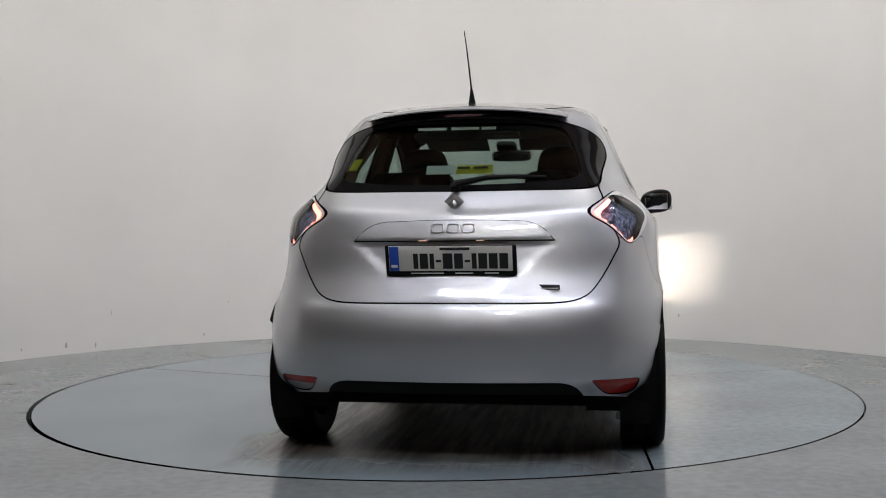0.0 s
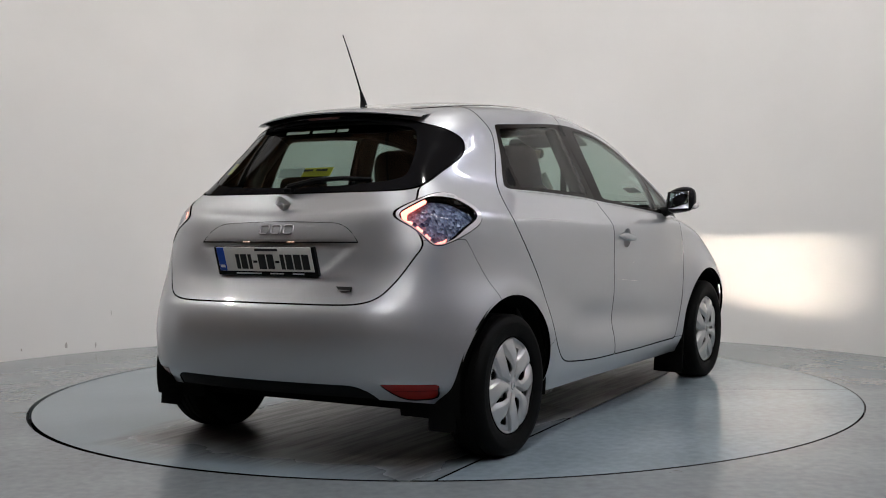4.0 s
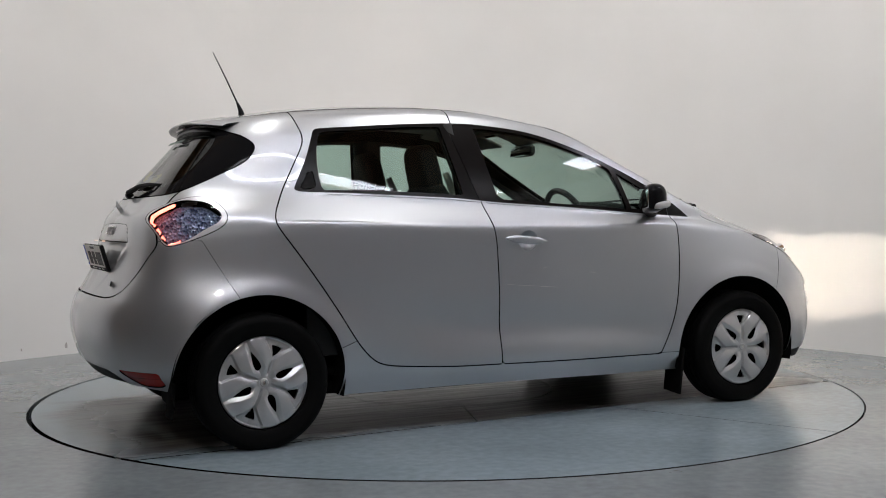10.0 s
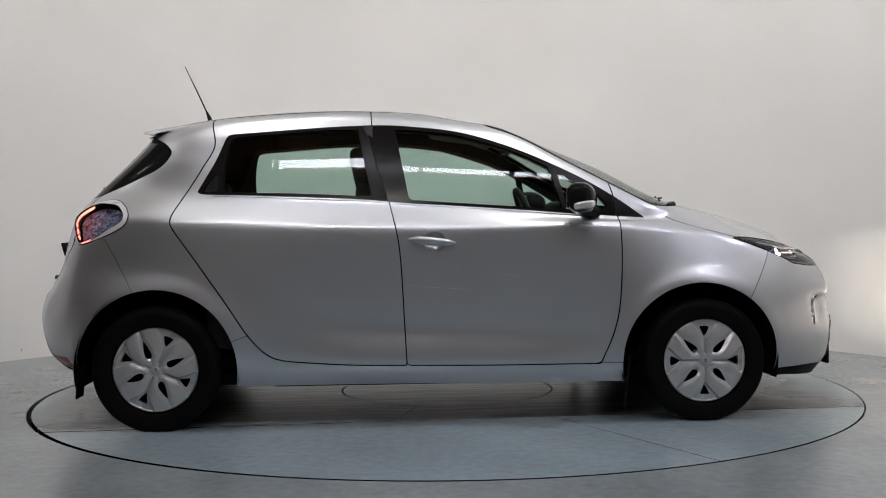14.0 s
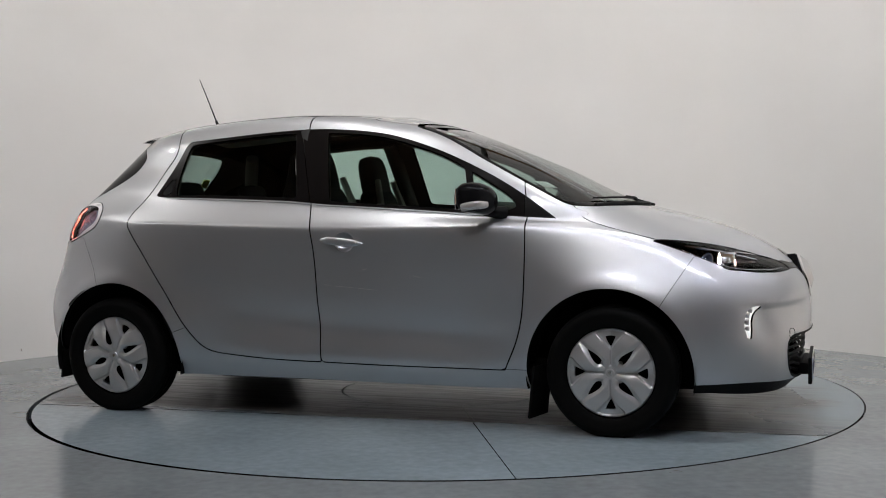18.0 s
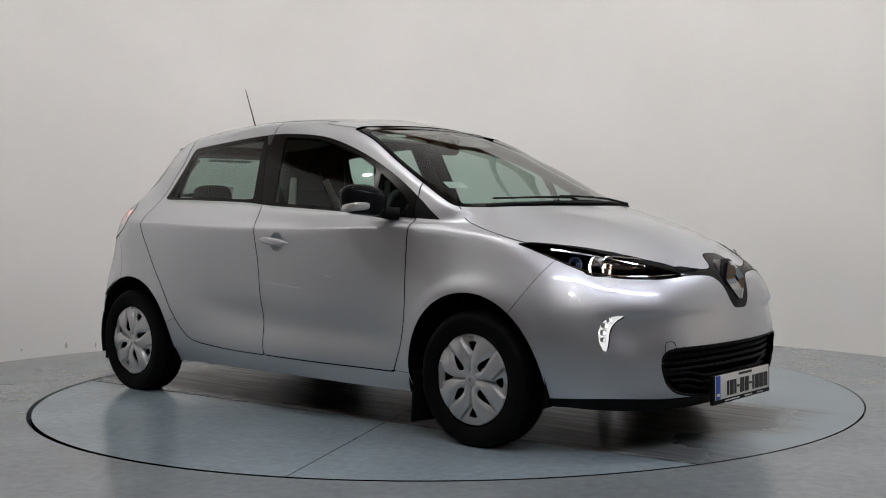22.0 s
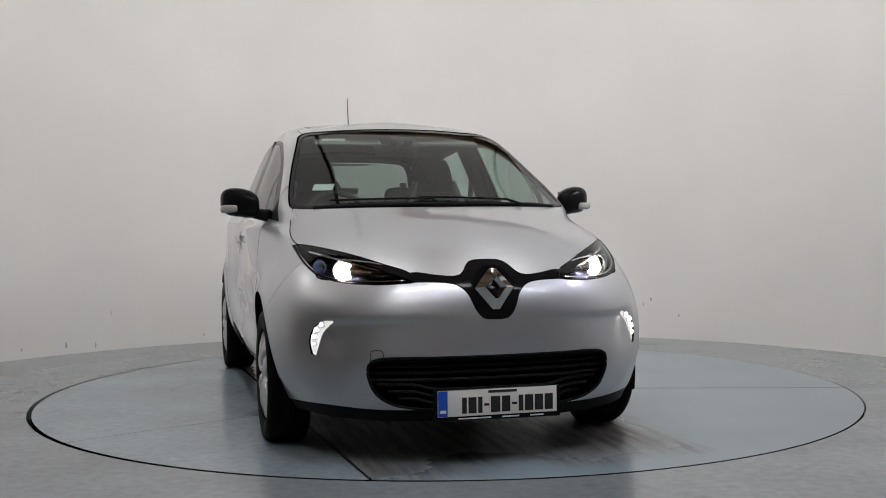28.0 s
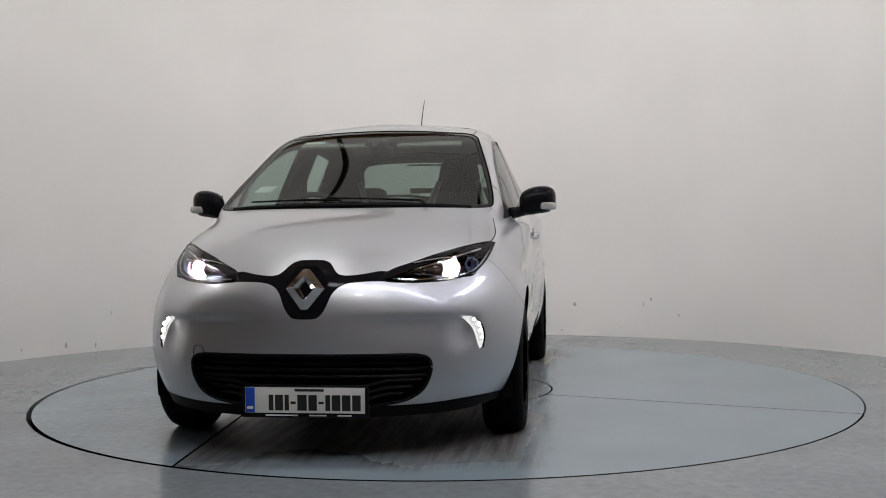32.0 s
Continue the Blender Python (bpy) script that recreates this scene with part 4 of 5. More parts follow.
def car_shell():
    S = SHEET
    bumper_f = S.build("front_bumper", "front_bumper", M_PAINT, CAR, "silver front bumper")
    bumper_r = S.build("rear_bumper", "rear_bumper", M_PAINT, CAR, "silver rear bumper")
    S.build("front_lip", "front_lip", M_BLACK, bumper_f, "black plastic lower lip", lift=-0.003)
    S.build("rear_valance", "valance", M_BLACK, bumper_r, "black plastic rear valance", lift=-0.004)
    S.build("bonnet", "bonnet", M_PAINT, CAR, "silver bonnet", calm=(0, 1, 3, ("bonnet",)))
    S.build("roof", "roof", M_PAINT, CAR, "silver roof skin")
    gate = S.build("tailgate", "tailgate", M_PAINT, CAR, "silver tailgate")
    S.build("windscreen", "windscreen", M_SCREEN, CAR, "raked windscreen reflecting the dark roof", rim=0.0, lift=-0.004, calm=(1, 2, 2, ("windscreen",)))
    S.build("screen_seal", "screen_seal", M_GLOSS, CAR, "black windscreen edge", lift=-0.002)
    S.build("rear_glass", "rear_glass", M_REARGLASS, gate, "tinted rear window", rim=0.0, lift=-0.004, calm=(1, 2, 2, ("rear_glass",)))
    S.build("rear_window_trim", "rear_window", M_GLOSS, gate, "gloss black surround of the rear window", lift=-0.002)
    grille = S.build("grille_panel", "grille", M_GLOSS, CAR, "gloss black nose panel", lift=0.001)
    for s in (-1, 1):
        one = (s,)
        S.build("rear_wing", "body", M_PAINT, CAR, "silver rear wing and pillar", one)
        S.build("front_wing", "front_wing", M_PAINT, CAR, "silver front wing", one)
        S.build("sill", "sill", M_PAINT, CAR, "", one)
        fd = S.build("front_door", "front_door", M_PAINT, CAR, "silver front door", one)
        rd = S.build("rear_door", "rear_door", M_PAINT, CAR, "silver rear door", one)
        S.build("window_pane", "pane_front", M_GLASS, fd, "green-tinted side window", one, rim=0, calm=FRONT_GLASS)
        S.build("quarter_pane", "pane_quarter", M_GLASS, fd, "small front quarter window", one, rim=0, calm=FRONT_GLASS)
        S.build("window_frame", "frame_front", M_FRAME, fd, "gloss black window frame", one, calm=FRONT_GLASS)
        S.build("window_pane", "pane_rear", M_GLASS, rd, "green-tinted side window", one, rim=0, calm=REAR_GLASS)
        S.build("window_frame", "side_window", M_FRAME, rd, "gloss black window frame", one, calm=REAR_GLASS)
        S.build("handle_plate", "handle_trim", M_BLACK, rd, "hidden black door handle", one)
        S.build("sail_trim", "sail", M_BLACK, CAR, "black triangular trim", one)
        # head lamp
        lamp = S.build("headlight", "headlight", M_LENS, CAR, "clear headlamp lens", one, rim=0.0)
        S.build("brow", "head_brow", M_GLOSS, lamp, "gloss black brow", one, rim=0.006)
        S.build("bowl", ("headlight", "head_brow"), M_BOWL, lamp, "dark bluish lamp bowl", one, rim=-0.102, lift=-0.105)
        headlamp_inside(lamp, s)
        # day lamp
        day = S.build("day_lamp", "day_lamp", M_LENS, bumper_f, "clear boomerang-shaped day lamp", one, rim=0.0, lift=0.002)
        # the backing glows to stand for the spread glare of the diodes
        S.build("backing", "day_lamp", M_DAYGLOW, day, "lamp backing given the glare of the diodes", one, rim=0.0, lift=-0.008)
        for yy, zz, r in ((.657, .560, .008), (.676, .540, .009), (.684, .512, .009), (.688, .484, .007)):
            at = pose(surface_x(yy, zz) - 0.012, s * (yy - 0.003), zz, 0, 0, -90)
            # added hood, blocks the diode's glow towards the side
            part("hood", lathe([(r * 1.3, -.002), (r * 1.45, .004), (r * 1.5, .016), (r * 1.3, .016), (r * 1.2, .002)], 16), M_SATIN, day, "added hood that hides the diode from the side").matrix_basis = at
            bm = lathe([(.0004, .003), (r * 0.7, .0025), (r * 1.25, .000), (r * 1.25, -.002)], 16)
            bmesh.ops.transform(bm, matrix=at, verts=bm.verts)
            part("led", bm, M_WHITEGLOW, day, "glowing white diode")
        # tail lamp
        tail = S.build("taillight", "taillight", M_LENS, CAR, "clear diamond-shaped tail lamp lit red", one, rim=0.0, lift=0.003)
        S.build("light_bar", "tail_bar", M_REDGLOW, tail, "glowing red bar", one, rim=0.004, lift=-0.006)
        S.build("rim", "tail_rim", M_CLEARRIM, tail, "clear outer rim", one, rim=0.01, lift=0.003)
        S.build("reflector_bowl", ("taillight", "tail_bar"), M_FACET, tail, "blue faceted reflector", one, rim=0.0, lift=-0.035)
        S.build("seal", ("taillight", "tail_bar", "tail_rim"), M_LINER, tail, "dark backing", one, rim=0.0, lift=-0.045)
        S.build("reflector", "reflector" if s > 0 else ("reflector", "reverse_lens"), M_RED, bumper_r, "red corner reflector", one, lift=-0.003)
        if s > 0:
            S.build("reverse_lens", "reverse_lens", M_CLEARLENS, bumper_r, "clear reversing lamp lens", one, lift=-0.003)
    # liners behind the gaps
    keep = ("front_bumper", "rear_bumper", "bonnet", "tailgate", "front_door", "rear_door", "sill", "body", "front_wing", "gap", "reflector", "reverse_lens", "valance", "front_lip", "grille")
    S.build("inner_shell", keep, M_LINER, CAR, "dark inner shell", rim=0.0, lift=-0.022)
    S.build("headliner", ("roof",), M_LINING, CAR, "grey roof lining", rim=0.0, lift=-0.035)
    S.build("pillar_trim", ("side_window", "frame_front", "rear_window", "sail", "handle_trim"), M_PILLAR, CAR, "dark pillar trim", rim=0.0, lift=-0.02)
    return gate, grille, bumper_f, bumper_r


def surface_x(y, z, end=1):
    """The body's x at height z and half width y, at the nose (1) or the tail (-1)."""
    m = (S_BODY[..., 0] * end > 0.9) & (N_BODY[..., 0] * end > 0.1)
    d = np.where(m, (S_BODY[..., 1] - abs(y)) ** 2 + (S_BODY[..., 2] - z) ** 2, 9)
    k = np.argsort(d, axis=None)[:4]
    w = 1 / (d.ravel()[k] + 1e-7)
    return float((S_BODY[..., 0].ravel()[k] * w).sum() / w.sum())


def surface_y(x, z):
    """The body's half width at (x, z)."""
    d = np.where(N_BODY[..., 1] > 0.2, (S_BODY[..., 0] - x) ** 2 + (S_BODY[..., 2] - z) ** 2, 9)
    k = np.argsort(d, axis=None)[:4]
    w = 1 / (d.ravel()[k] + 1e-7)
    return float((S_BODY[..., 1].ravel()[k] * w).sum() / w.sum())


def surface_z(x, y):
    """The body's height seen from above at (x, y)."""
    d = np.where(N_BODY[..., 2] > 0.3, (S_BODY[..., 0] - x) ** 2 + (S_BODY[..., 1] - abs(y)) ** 2, 9)
    k = np.argsort(d, axis=None)[:4]
    w = 1 / (d.ravel()[k] + 1e-7)
    return float((S_BODY[..., 2].ravel()[k] * w).sum() / w.sum())


def headlamp_inside(lamp, s):
    lx, ly, lz = 1.800, s * 0.548, 0.768
    bm = lathe([(.046, -.05), (.046, .0), (.049, .005), (.045, .008), (.042, .003), (.042, -.05)], 32, "y")
    bmesh.ops.transform(bm, matrix=pose(lx, ly, lz, 0, 0, -90), verts=bm.verts)
    part("projector_ring", bm, M_CHROME, lamp, "chrome projector ring")
    bm = bmesh.new()
    bmesh.ops.create_uvsphere(bm, u_segments=20, v_segments=12, radius=0.041, matrix=pose(lx - 0.062, ly, lz) @ Matrix.Diagonal((0.12, 1, 1, 1)))
    part("bulb", bm, M_BEAM, lamp, "glowing headlamp lens")
    # dipped-beam source with shields above and below
    by, sx = ly, lx + 0.045
    part("beam_source", box((0.004, 0.045, 0.003), (sx - 0.095, by, lz + 0.012)), M_DIPPED, lamp, "lit dipped beam source")
    part("beam_shield", merge(box((0.085, 0.06, 0.002), (sx - 0.055, by, lz + 0.0155)), box((0.03, 0.06, 0.002), (sx - 0.082, by, lz - 0.002)),
                              box((0.03, 0.002, 0.02), (sx - 0.082, by - 0.031, lz + 0.006)), box((0.03, 0.002, 0.02), (sx - 0.082, by + 0.031, lz + 0.006))), M_LINER, lamp, "dark beam shield")
    # black gasket round the lens, chrome line inside its lower edge
    whole = smooth_loop(LAMP_H, 6)
    rim = [(surface_x(y, z) - 0.001, s * y, z) for y, z in whole]
    part("gasket", tube(rim + rim[:1], 0.0032, 6), M_GLOSS, lamp, "thin black gasket")
    low = smooth_loop([(.700, .835), (.672, .784), (.638, .755), (.58, .737), (.48, .730), (.38, .732), (.325, .737), (.318, .747), (.335, .765), (.40, .786)], 6, False)
    part("trim_line", tube([(surface_x(y, z) - 0.016, s * y, z) for y, z in low], 0.0028, 6), M_CHROME, lamp, "thin chrome line along the lamp's foot")
    high = smooth_loop([(.66, .842), (.56, .812), (.46, .780), (.39, .764)], 6, False)
    part("trim_line", tube([(surface_x(y, z) - 0.020, s * y, z) for y, z in high], 0.005, 6), M_CHROME, lamp, "chrome strip under the brow")
    # inner reflector block and side ledge
    part("turn_reflector", tube([(lx - 0.012, ly - s * 0.045, lz), (lx + 0.055, ly - s * 0.11, lz - 0.004), (lx + 0.115, ly - s * 0.20, lz - 0.006)], 0.032, 20, 0.012), M_TURN, lamp, "dark mirrored turn-signal reflector")
    part("turn_bulb", lathe([(.001, .020), (.009, .014), (.012, .0), (.010, -.02)], 16, "z"), M_CHROME, lamp, "small chrome bulb cap").matrix_basis = pose(lx + 0.062, ly - s * 0.10, lz - 0.006, 0, 75, 0)
    part("inner_ledge", tube([(lx + 0.010, ly - s * 0.02, lz + 0.044), (lx + 0.065, ly - s * 0.10, lz + 0.034), (lx + 0.118, ly - s * 0.19, lz + 0.014)], 0.0035, 8), M_CHROME, lamp, "thin chrome ledge")
    part("side_reflector", lathe([(.020, -.02), (.030, .0), (.033, .004), (.028, .006), (.012, -.018)], 24), M_BLUEDIM, lamp, "blue-tinted reflector").matrix_basis = pose(lx - 0.105, ly + s * 0.082, lz + 0.012, 0, 0, -90 + s * 35)


def facet_material():
    m, n, l, b = mat("blue_facets")
    tc = n.new("ShaderNodeTexCoord")
    vo = n.new("ShaderNodeTexVoronoi")
    vo.inputs["Scale"].default_value = 75
    l.new(tc.outputs["Object"], vo.inputs["Vector"])
    cr = n.new("ShaderNodeValToRGB")
    cr.color_ramp.elements[0].color = (0.008, 0.012, 0.05, 1)
    cr.color_ramp.elements[1].color = (0.30, 0.36, 0.52, 1)
    l.new(vo.outputs["Color"], cr.inputs[0])
    l.new(cr.outputs[0], b.inputs["Base Color"])
    bp = n.new("ShaderNodeBump")
    bp.inputs["Strength"].default_value, bp.inputs["Distance"].default_value = 1.0, 0.01
    l.new(vo.outputs["Distance"], bp.inputs["Height"])
    l.new(bp.outputs[0], b.inputs["Normal"])
    b.inputs["Metallic"].default_value, b.inputs["Roughness"].default_value = 0.1, 0.15
    return m


M_FACET = facet_material()
M_EMBLEM = plain("emblem_chrome", (0.66, 0.66, 0.67), 0.08, metal=1.0)
# diode glare put into the backing as a weak glow
M_DAYGLOW = plain("day_light_guide", (0.50, 0.50, 0.50), 0.2, coat=0.5, emit=((1.0, 0.98, 0.92), 0.5))
M_BLUEDIM = plain("dim_blue_reflector", (0.03, 0.045, 0.10), 0.4, metal=0.3)
M_TURN = plain("turn_reflector", (0.20, 0.165, 0.16), 0.18, metal=0.9)
M_BOWL = plain("lamp_bowl", (0.016, 0.021, 0.042), 0.22, metal=0.3, scale=120, spec=0.3)
M_DIPPED = glow("dipped_beam", (1.0, 0.84, 0.68), 28000.0)
M_CLEARLENS = plain("reversing_lens", (0.42, 0.42, 0.42), 0.18, metal=0.2, coat=0.8)
M_CLEARRIM = plain("clear_rim", (0.72, 0.72, 0.74), 0.28, metal=0.2, coat=1.0)
M_PILLAR = plain("pillar_trim", (0.03, 0.03, 0.03), 0.85)
GATE, GRILLE, BUMPER_F, BUMPER_R = car_shell()


# ---------- car: wheels ----------
def wheel_cover_mesh(side):
    """Silver cover with four paired petals, four teardrop holes and four rim gaps."""
    R, na, nr = 0.198, 384, 60
    rad = np.linspace(0.0, R, nr)
    A = np.linspace(0, 2 * np.pi, na, endpoint=False)
    rr, aa = np.meshgrid(rad, A, indexing="ij")
    q = (aa / (np.pi / 2)) % 1.0                       # place within a quarter, 0.5 is a teardrop
    t = rr / R
    drop = np.abs(q - 0.5) * np.pi / 2 * t             # sideways from the teardrop's line
    groove = np.minimum(q, 1 - q) * np.pi / 2 * t      # sideways from the groove's line
    half = np.pi / 4 * t + 1e-6
    # leaves: full near the teardrop, falling to the groove
    leaf = np.clip(1 - (np.abs(drop / half - 0.42) / 0.60) ** 2, 0, 1)
    h = 0.010 * (1 - t ** 2) + 0.016 * leaf * smoothstep(0.08, 0.42, t) * (1 - 0.55 * smoothstep(0.66, 0.98, t))
    # hollow round the teardrop and the crease that runs on to the rim
    tail = np.where(t < 0.42, smoothstep(0.20, 0.36, t), 1 - 0.75 * smoothstep(0.42, 0.92, t))
    h -= 0.013 * np.clip(1 - drop / (0.055 + 0.10 * tail), 0, 1) * smoothstep(0.22, 0.34, t) * (1 - 0.6 * smoothstep(0.6, 0.96, t))
    # dish round the gap at the rim, overlapped by the leaf tips
    dish = 0.33 * np.clip((t - 0.46) / 0.46, 0, 1) ** 1.25
    h -= 0.013 * smoothstep(dish, dish - 0.035, groove) * smoothstep(0.50, 0.60, t) * (1 - smoothstep(0.955, 0.985, t))
    # narrow channel between the leaves
    h -= 0.006 * smoothstep(0.045, 0.020, groove) * smoothstep(0.14, 0.22, t) * (1 - smoothstep(0.60, 0.70, t))
    h -= 0.010 * smoothstep(0.975, 1.0, t)
    hub = smoothstep(0.16, 0.12, t)
    h = h * (1 - hub) + 0.012 * hub
    x, z = rr * np.cos(aa), rr * np.sin(aa)
    P = np.stack([x, h * side, z], -1).reshape(-1, 3)
    idx = np.arange(nr * na).reshape(nr, na)
    F = [(int(idx[i, j]), int(idx[i + 1, j]), int(idx[i + 1, (j + 1) % na]), int(idx[i, (j + 1) % na])) for i in range(nr - 1) for j in range(na)]
    du, dv = np.gradient(np.stack([x, h * side, z], -1), axis=0), np.roll(np.stack([x, h * side, z], -1), -1, 1) - np.roll(np.stack([x, h * side, z], -1), 1, 1)
    N = np.cross(du, dv)
    N = N / (np.linalg.norm(N, axis=2, keepdims=True) + 1e-12)
    N[0] = (0, -1, 0)
    N = N * np.sign(N[nr // 2, 3, 1]) * side
    N[0] = (0, side, 0)
    sh = Sheet(P, N.reshape(-1, 3), np.zeros(len(P)), F)

    def holes(P, N, V):
        r = np.hypot(P[:, 0], P[:, 2]) / 0.198
        a = (np.arctan2(P[:, 2], P[:, 0]) / (np.pi / 2)) % 1.0
        lat = np.abs(a - 0.5) * np.pi / 2 * r
        u = np.clip((r - 0.29) / 0.47, 0, 1)
        drop = lat - 0.098 * np.sin(np.pi * u ** 0.60) ** 0.8 * (1 - 0.30 * u) + 0.010 + 0.3 * np.clip(r - 0.76, 0, 1) + 0.3 * np.clip(0.29 - r, 0, 1)
        lat2 = np.minimum(a, 1 - a) * np.pi / 2 * r
        gapv = np.maximum(lat2 - 0.135 * np.clip((r - 0.58) / 0.26, 0, 1) ** 0.8 + 0.008, r - 0.83)
        return np.minimum(drop, gapv) * 0.198
    sh.panel("hole", holes, gap=0)
    return sh


def wheel(wx, s, turn, steer=0.0):
    root = new("wheel")
    root.parent = CAR
    root["label"] = "black tyre with a silver petal wheel cover"
    root.matrix_basis = pose(wx, s * 0.747, WZ, 0, 0, steer)
    o = s
    prof = [(.190, -.075), (.235, -.090), (.270, -.092), (.286, -.080), (.2935, -.066), (.2945, -.050), (.2945, -.034), (.287, -.033), (.287, -.027), (.2955, -.026), (.2955, -.004), (.288, -.003), (.288, .003), (.2955, .004),
            (.2955, .026), (.287, .027), (.287, .033), (.2945, .034), (.2945, .050), (.2935, .066), (.286, .080), (.272, .0915), (.262, .0925), (.258, .0935), (.254, .0925), (.235, .0915), (.212, .086), (.203, .080), (.198, .066)]
    bm = lathe([(r, o * h) for r, h in prof], 96)
    # flattened foot on the floor
    for v in bm.verts:
        if v.co.z < -WZ + 0.0005:
            v.co.z = -WZ + 0.0005
    part("tyre", bm, M_RUBBER, root, "worn black tyre")
    # tread blocks along both shoulders
    bm = bmesh.new()
    for i in range(72):
        a = 2 * math.pi * i / 72
        for h in (0.053, -0.053):
            m = Matrix.Rotation(-a, 4, "Y") @ Matrix.Translation((0.2908, h, 0)) @ Matrix.Rotation(radians(12 if h > 0 else -12), 4, "X") @ Matrix.Diagonal((0.007, 0.018, 0.014, 1))
            bmesh.ops.create_cube(bm, size=1, matrix=m)
    for v in bm.verts:
        if v.co.z < -WZ + 0.0005:
            v.co.z = -WZ + 0.0005
    tagged(part("tread", bm, M_RUBBER, root), kind="stuff")
    # rim well behind the cover
    part("rim", lathe([(.001, o * .02), (.10, o * .03), (.185, o * .0), (.203, o * .03), (.203, o * .079), (.199, o * .083)], 64), M_LINER, root, "dark steel rim")
    sh = COVERS[s]
    ob = sh.build("wheel_cover", "body", M_COVER, root, "silver plastic wheel cover with petals", (1,), rim=0.014)
    ob.matrix_basis = pose(0, o * 0.074, 0, 0, turn, 0)
    bm = lathe([(.001, o * .0160), (.016, o * .0156), (.019, o * .013), (.020, o * .008)], 32)
    cap = part("hub_cap", bm, M_COVER, ob)
    bm = bmesh.new()
    q = [bm.verts.new((x, o * 0.0166, z)) for x, z in ((0, .012), (.007, 0), (0, -.012), (-.007, 0))]
    bm.faces.new(q if o > 0 else q[::-1])
    part("badge", bmesh_solid(bm, o * 0.001), M_CHROME, ob, "small diamond badge")
    for k in range(4):
        a = radians(45 + 90 * k)
        part("bolt", lathe([(.001, 0), (.010, 0), (.010, -o * .01)], 10), M_SATIN, root).matrix_basis = pose(0.055 * math.cos(a), o * 0.055, 0.055 * math.sin(a))
    return root


def bmesh_solid(bm, t):
    r = bmesh.ops.extrude_face_region(bm, geom=bm.faces[:])
    bmesh.ops.translate(bm, vec=(0, t, 0), verts=[v for v in r["geom"] if isinstance(v, bmesh.types.BMVert)])
    bmesh.ops.recalc_face_normals(bm, faces=bm.faces[:])
    return bm


COVERS = {1: wheel_cover_mesh(1), -1: wheel_cover_mesh(-1)}
for s in (1, -1):
    wheel(WB, s, 0 if s < 0 else 20)
    wheel(-WB, s, 23 if s < 0 else 60)
    for wx, nm in ((WB - 0.014, "front"), (-WB, "rear")):
        # arch liner: a half drum with an inner wall
        bm = bmesh.new()
        prev = None
        for i in range(41):
            a = radians(-14 + 208 * i / 40)
            c, z = math.cos(a), math.sin(a)
            ring = [bm.verts.new((wx + r * c, s * y, WZ + r * z)) for r, y in ((ARCH + 0.008, .832 if abs(c) < .75 else .80), (ARCH + 0.004, .70), (ARCH + 0.004, .52), (.02, .52))]
            if prev:
                for k in range(3):
                    bm.faces.new((prev[k], ring[k], ring[k + 1], prev[k + 1]))
            prev = ring
        part("arch_liner", bm, M_LINER, CAR, "black wheel arch liner")
        x0 = wx - 0.372 if nm == "rear" else wx - 0.335
        part("mud_flap", box((0.010, 0.12, 0.15), (x0, s * 0.715, 0.225), 0.004, (0, 5, 0)) if nm == "rear" else box((0.012, 0.19, 0.24), (x0, s * 0.712, 0.180), 0.004, (0, 6, s * 12)), M_LINER, CAR, "black rubber mud flap")


# ---------- car: fittings ----------
def plate(parent, at, tilt, facing, ink):
    """Number plate in its holder; the characters are plain bars."""
    root = box((0.018, 0.548, 0.130), (0, 0, -0.006), 0.006)
    holder = part("plate_holder", root, M_BLACK, parent, "black number plate holder")
    holder.matrix_basis = pose(*at, 0, tilt, 0 if facing > 0 else 180) @ Matrix.Diagonal((1, 0.95, 0.95, 1))
    white = part("number_plate", box((0.004, 0.515, 0.108), (0.0095, 0, 0.004), 0.0015), M_PLATE, holder, "white number plate with a blue band")
    part("blue_band", box((0.004, 0.040, 0.106), (0.0105, -0.236 * 1, 0.004), 0.001), M_BLUE, holder, "blue band")
    y = -0.155
    for w in (.020, .034, .018, .022, .040, .036, .022, .020, .036, .036, .036):
        h = 0.010 if abs(w - 0.022) < 1e-6 else 0.066
        part("plate_bar", box((0.002, w, h), (0.0120, y + w / 2, -0.006)), M_INK, holder)
        y += w + 0.0075
    part("county_bar", box((0.002, 0.125, 0.011), (0.0120, 0.02, 0.047)), M_INK, holder)
    for w, y in ((.14, -.10), (.075, .055), (.06, .17)):
        part("dealer_bar", box((0.001, w, 0.0055), (0.0092, y, -0.060)), M_PAPER, holder)
    part("band_bar", box((0.002, 0.026, 0.012), (0.0122, -0.236, -0.028)), M_PAPER, holder)
    return holder


def lozenge(w, h, hole, depth):
    """A raised four-sided plain diamond with an opening."""
    bm = bmesh.new()
    k = [(-.17 * w, h), (.17 * w, h), (w, 0.04 * h), (.17 * w, -h), (-.17 * w, -h), (-w, 0.04 * h)]
    n = len(k)
    outer = [bm.verts.new((0, x, z)) for x, z in k]
    mid = [bm.verts.new((depth, x * 0.55, z * 0.55)) for x, z in k]
    inn = [bm.verts.new((depth * 0.2, x, z)) for x, z in [(-.02 * w, hole), (.02 * w, hole), (hole * .62, 0), (.02 * w, -hole), (-.02 * w, -hole), (-hole * .62, 0)]]
    for i in range(n):
        j = (i + 1) % n
        bm.faces.new((outer[i], outer[j], mid[j], mid[i]))
        bm.faces.new((mid[i], mid[j], inn[j], inn[i]))
    bmesh.ops.recalc_face_normals(bm, faces=bm.faces[:])
    return bm


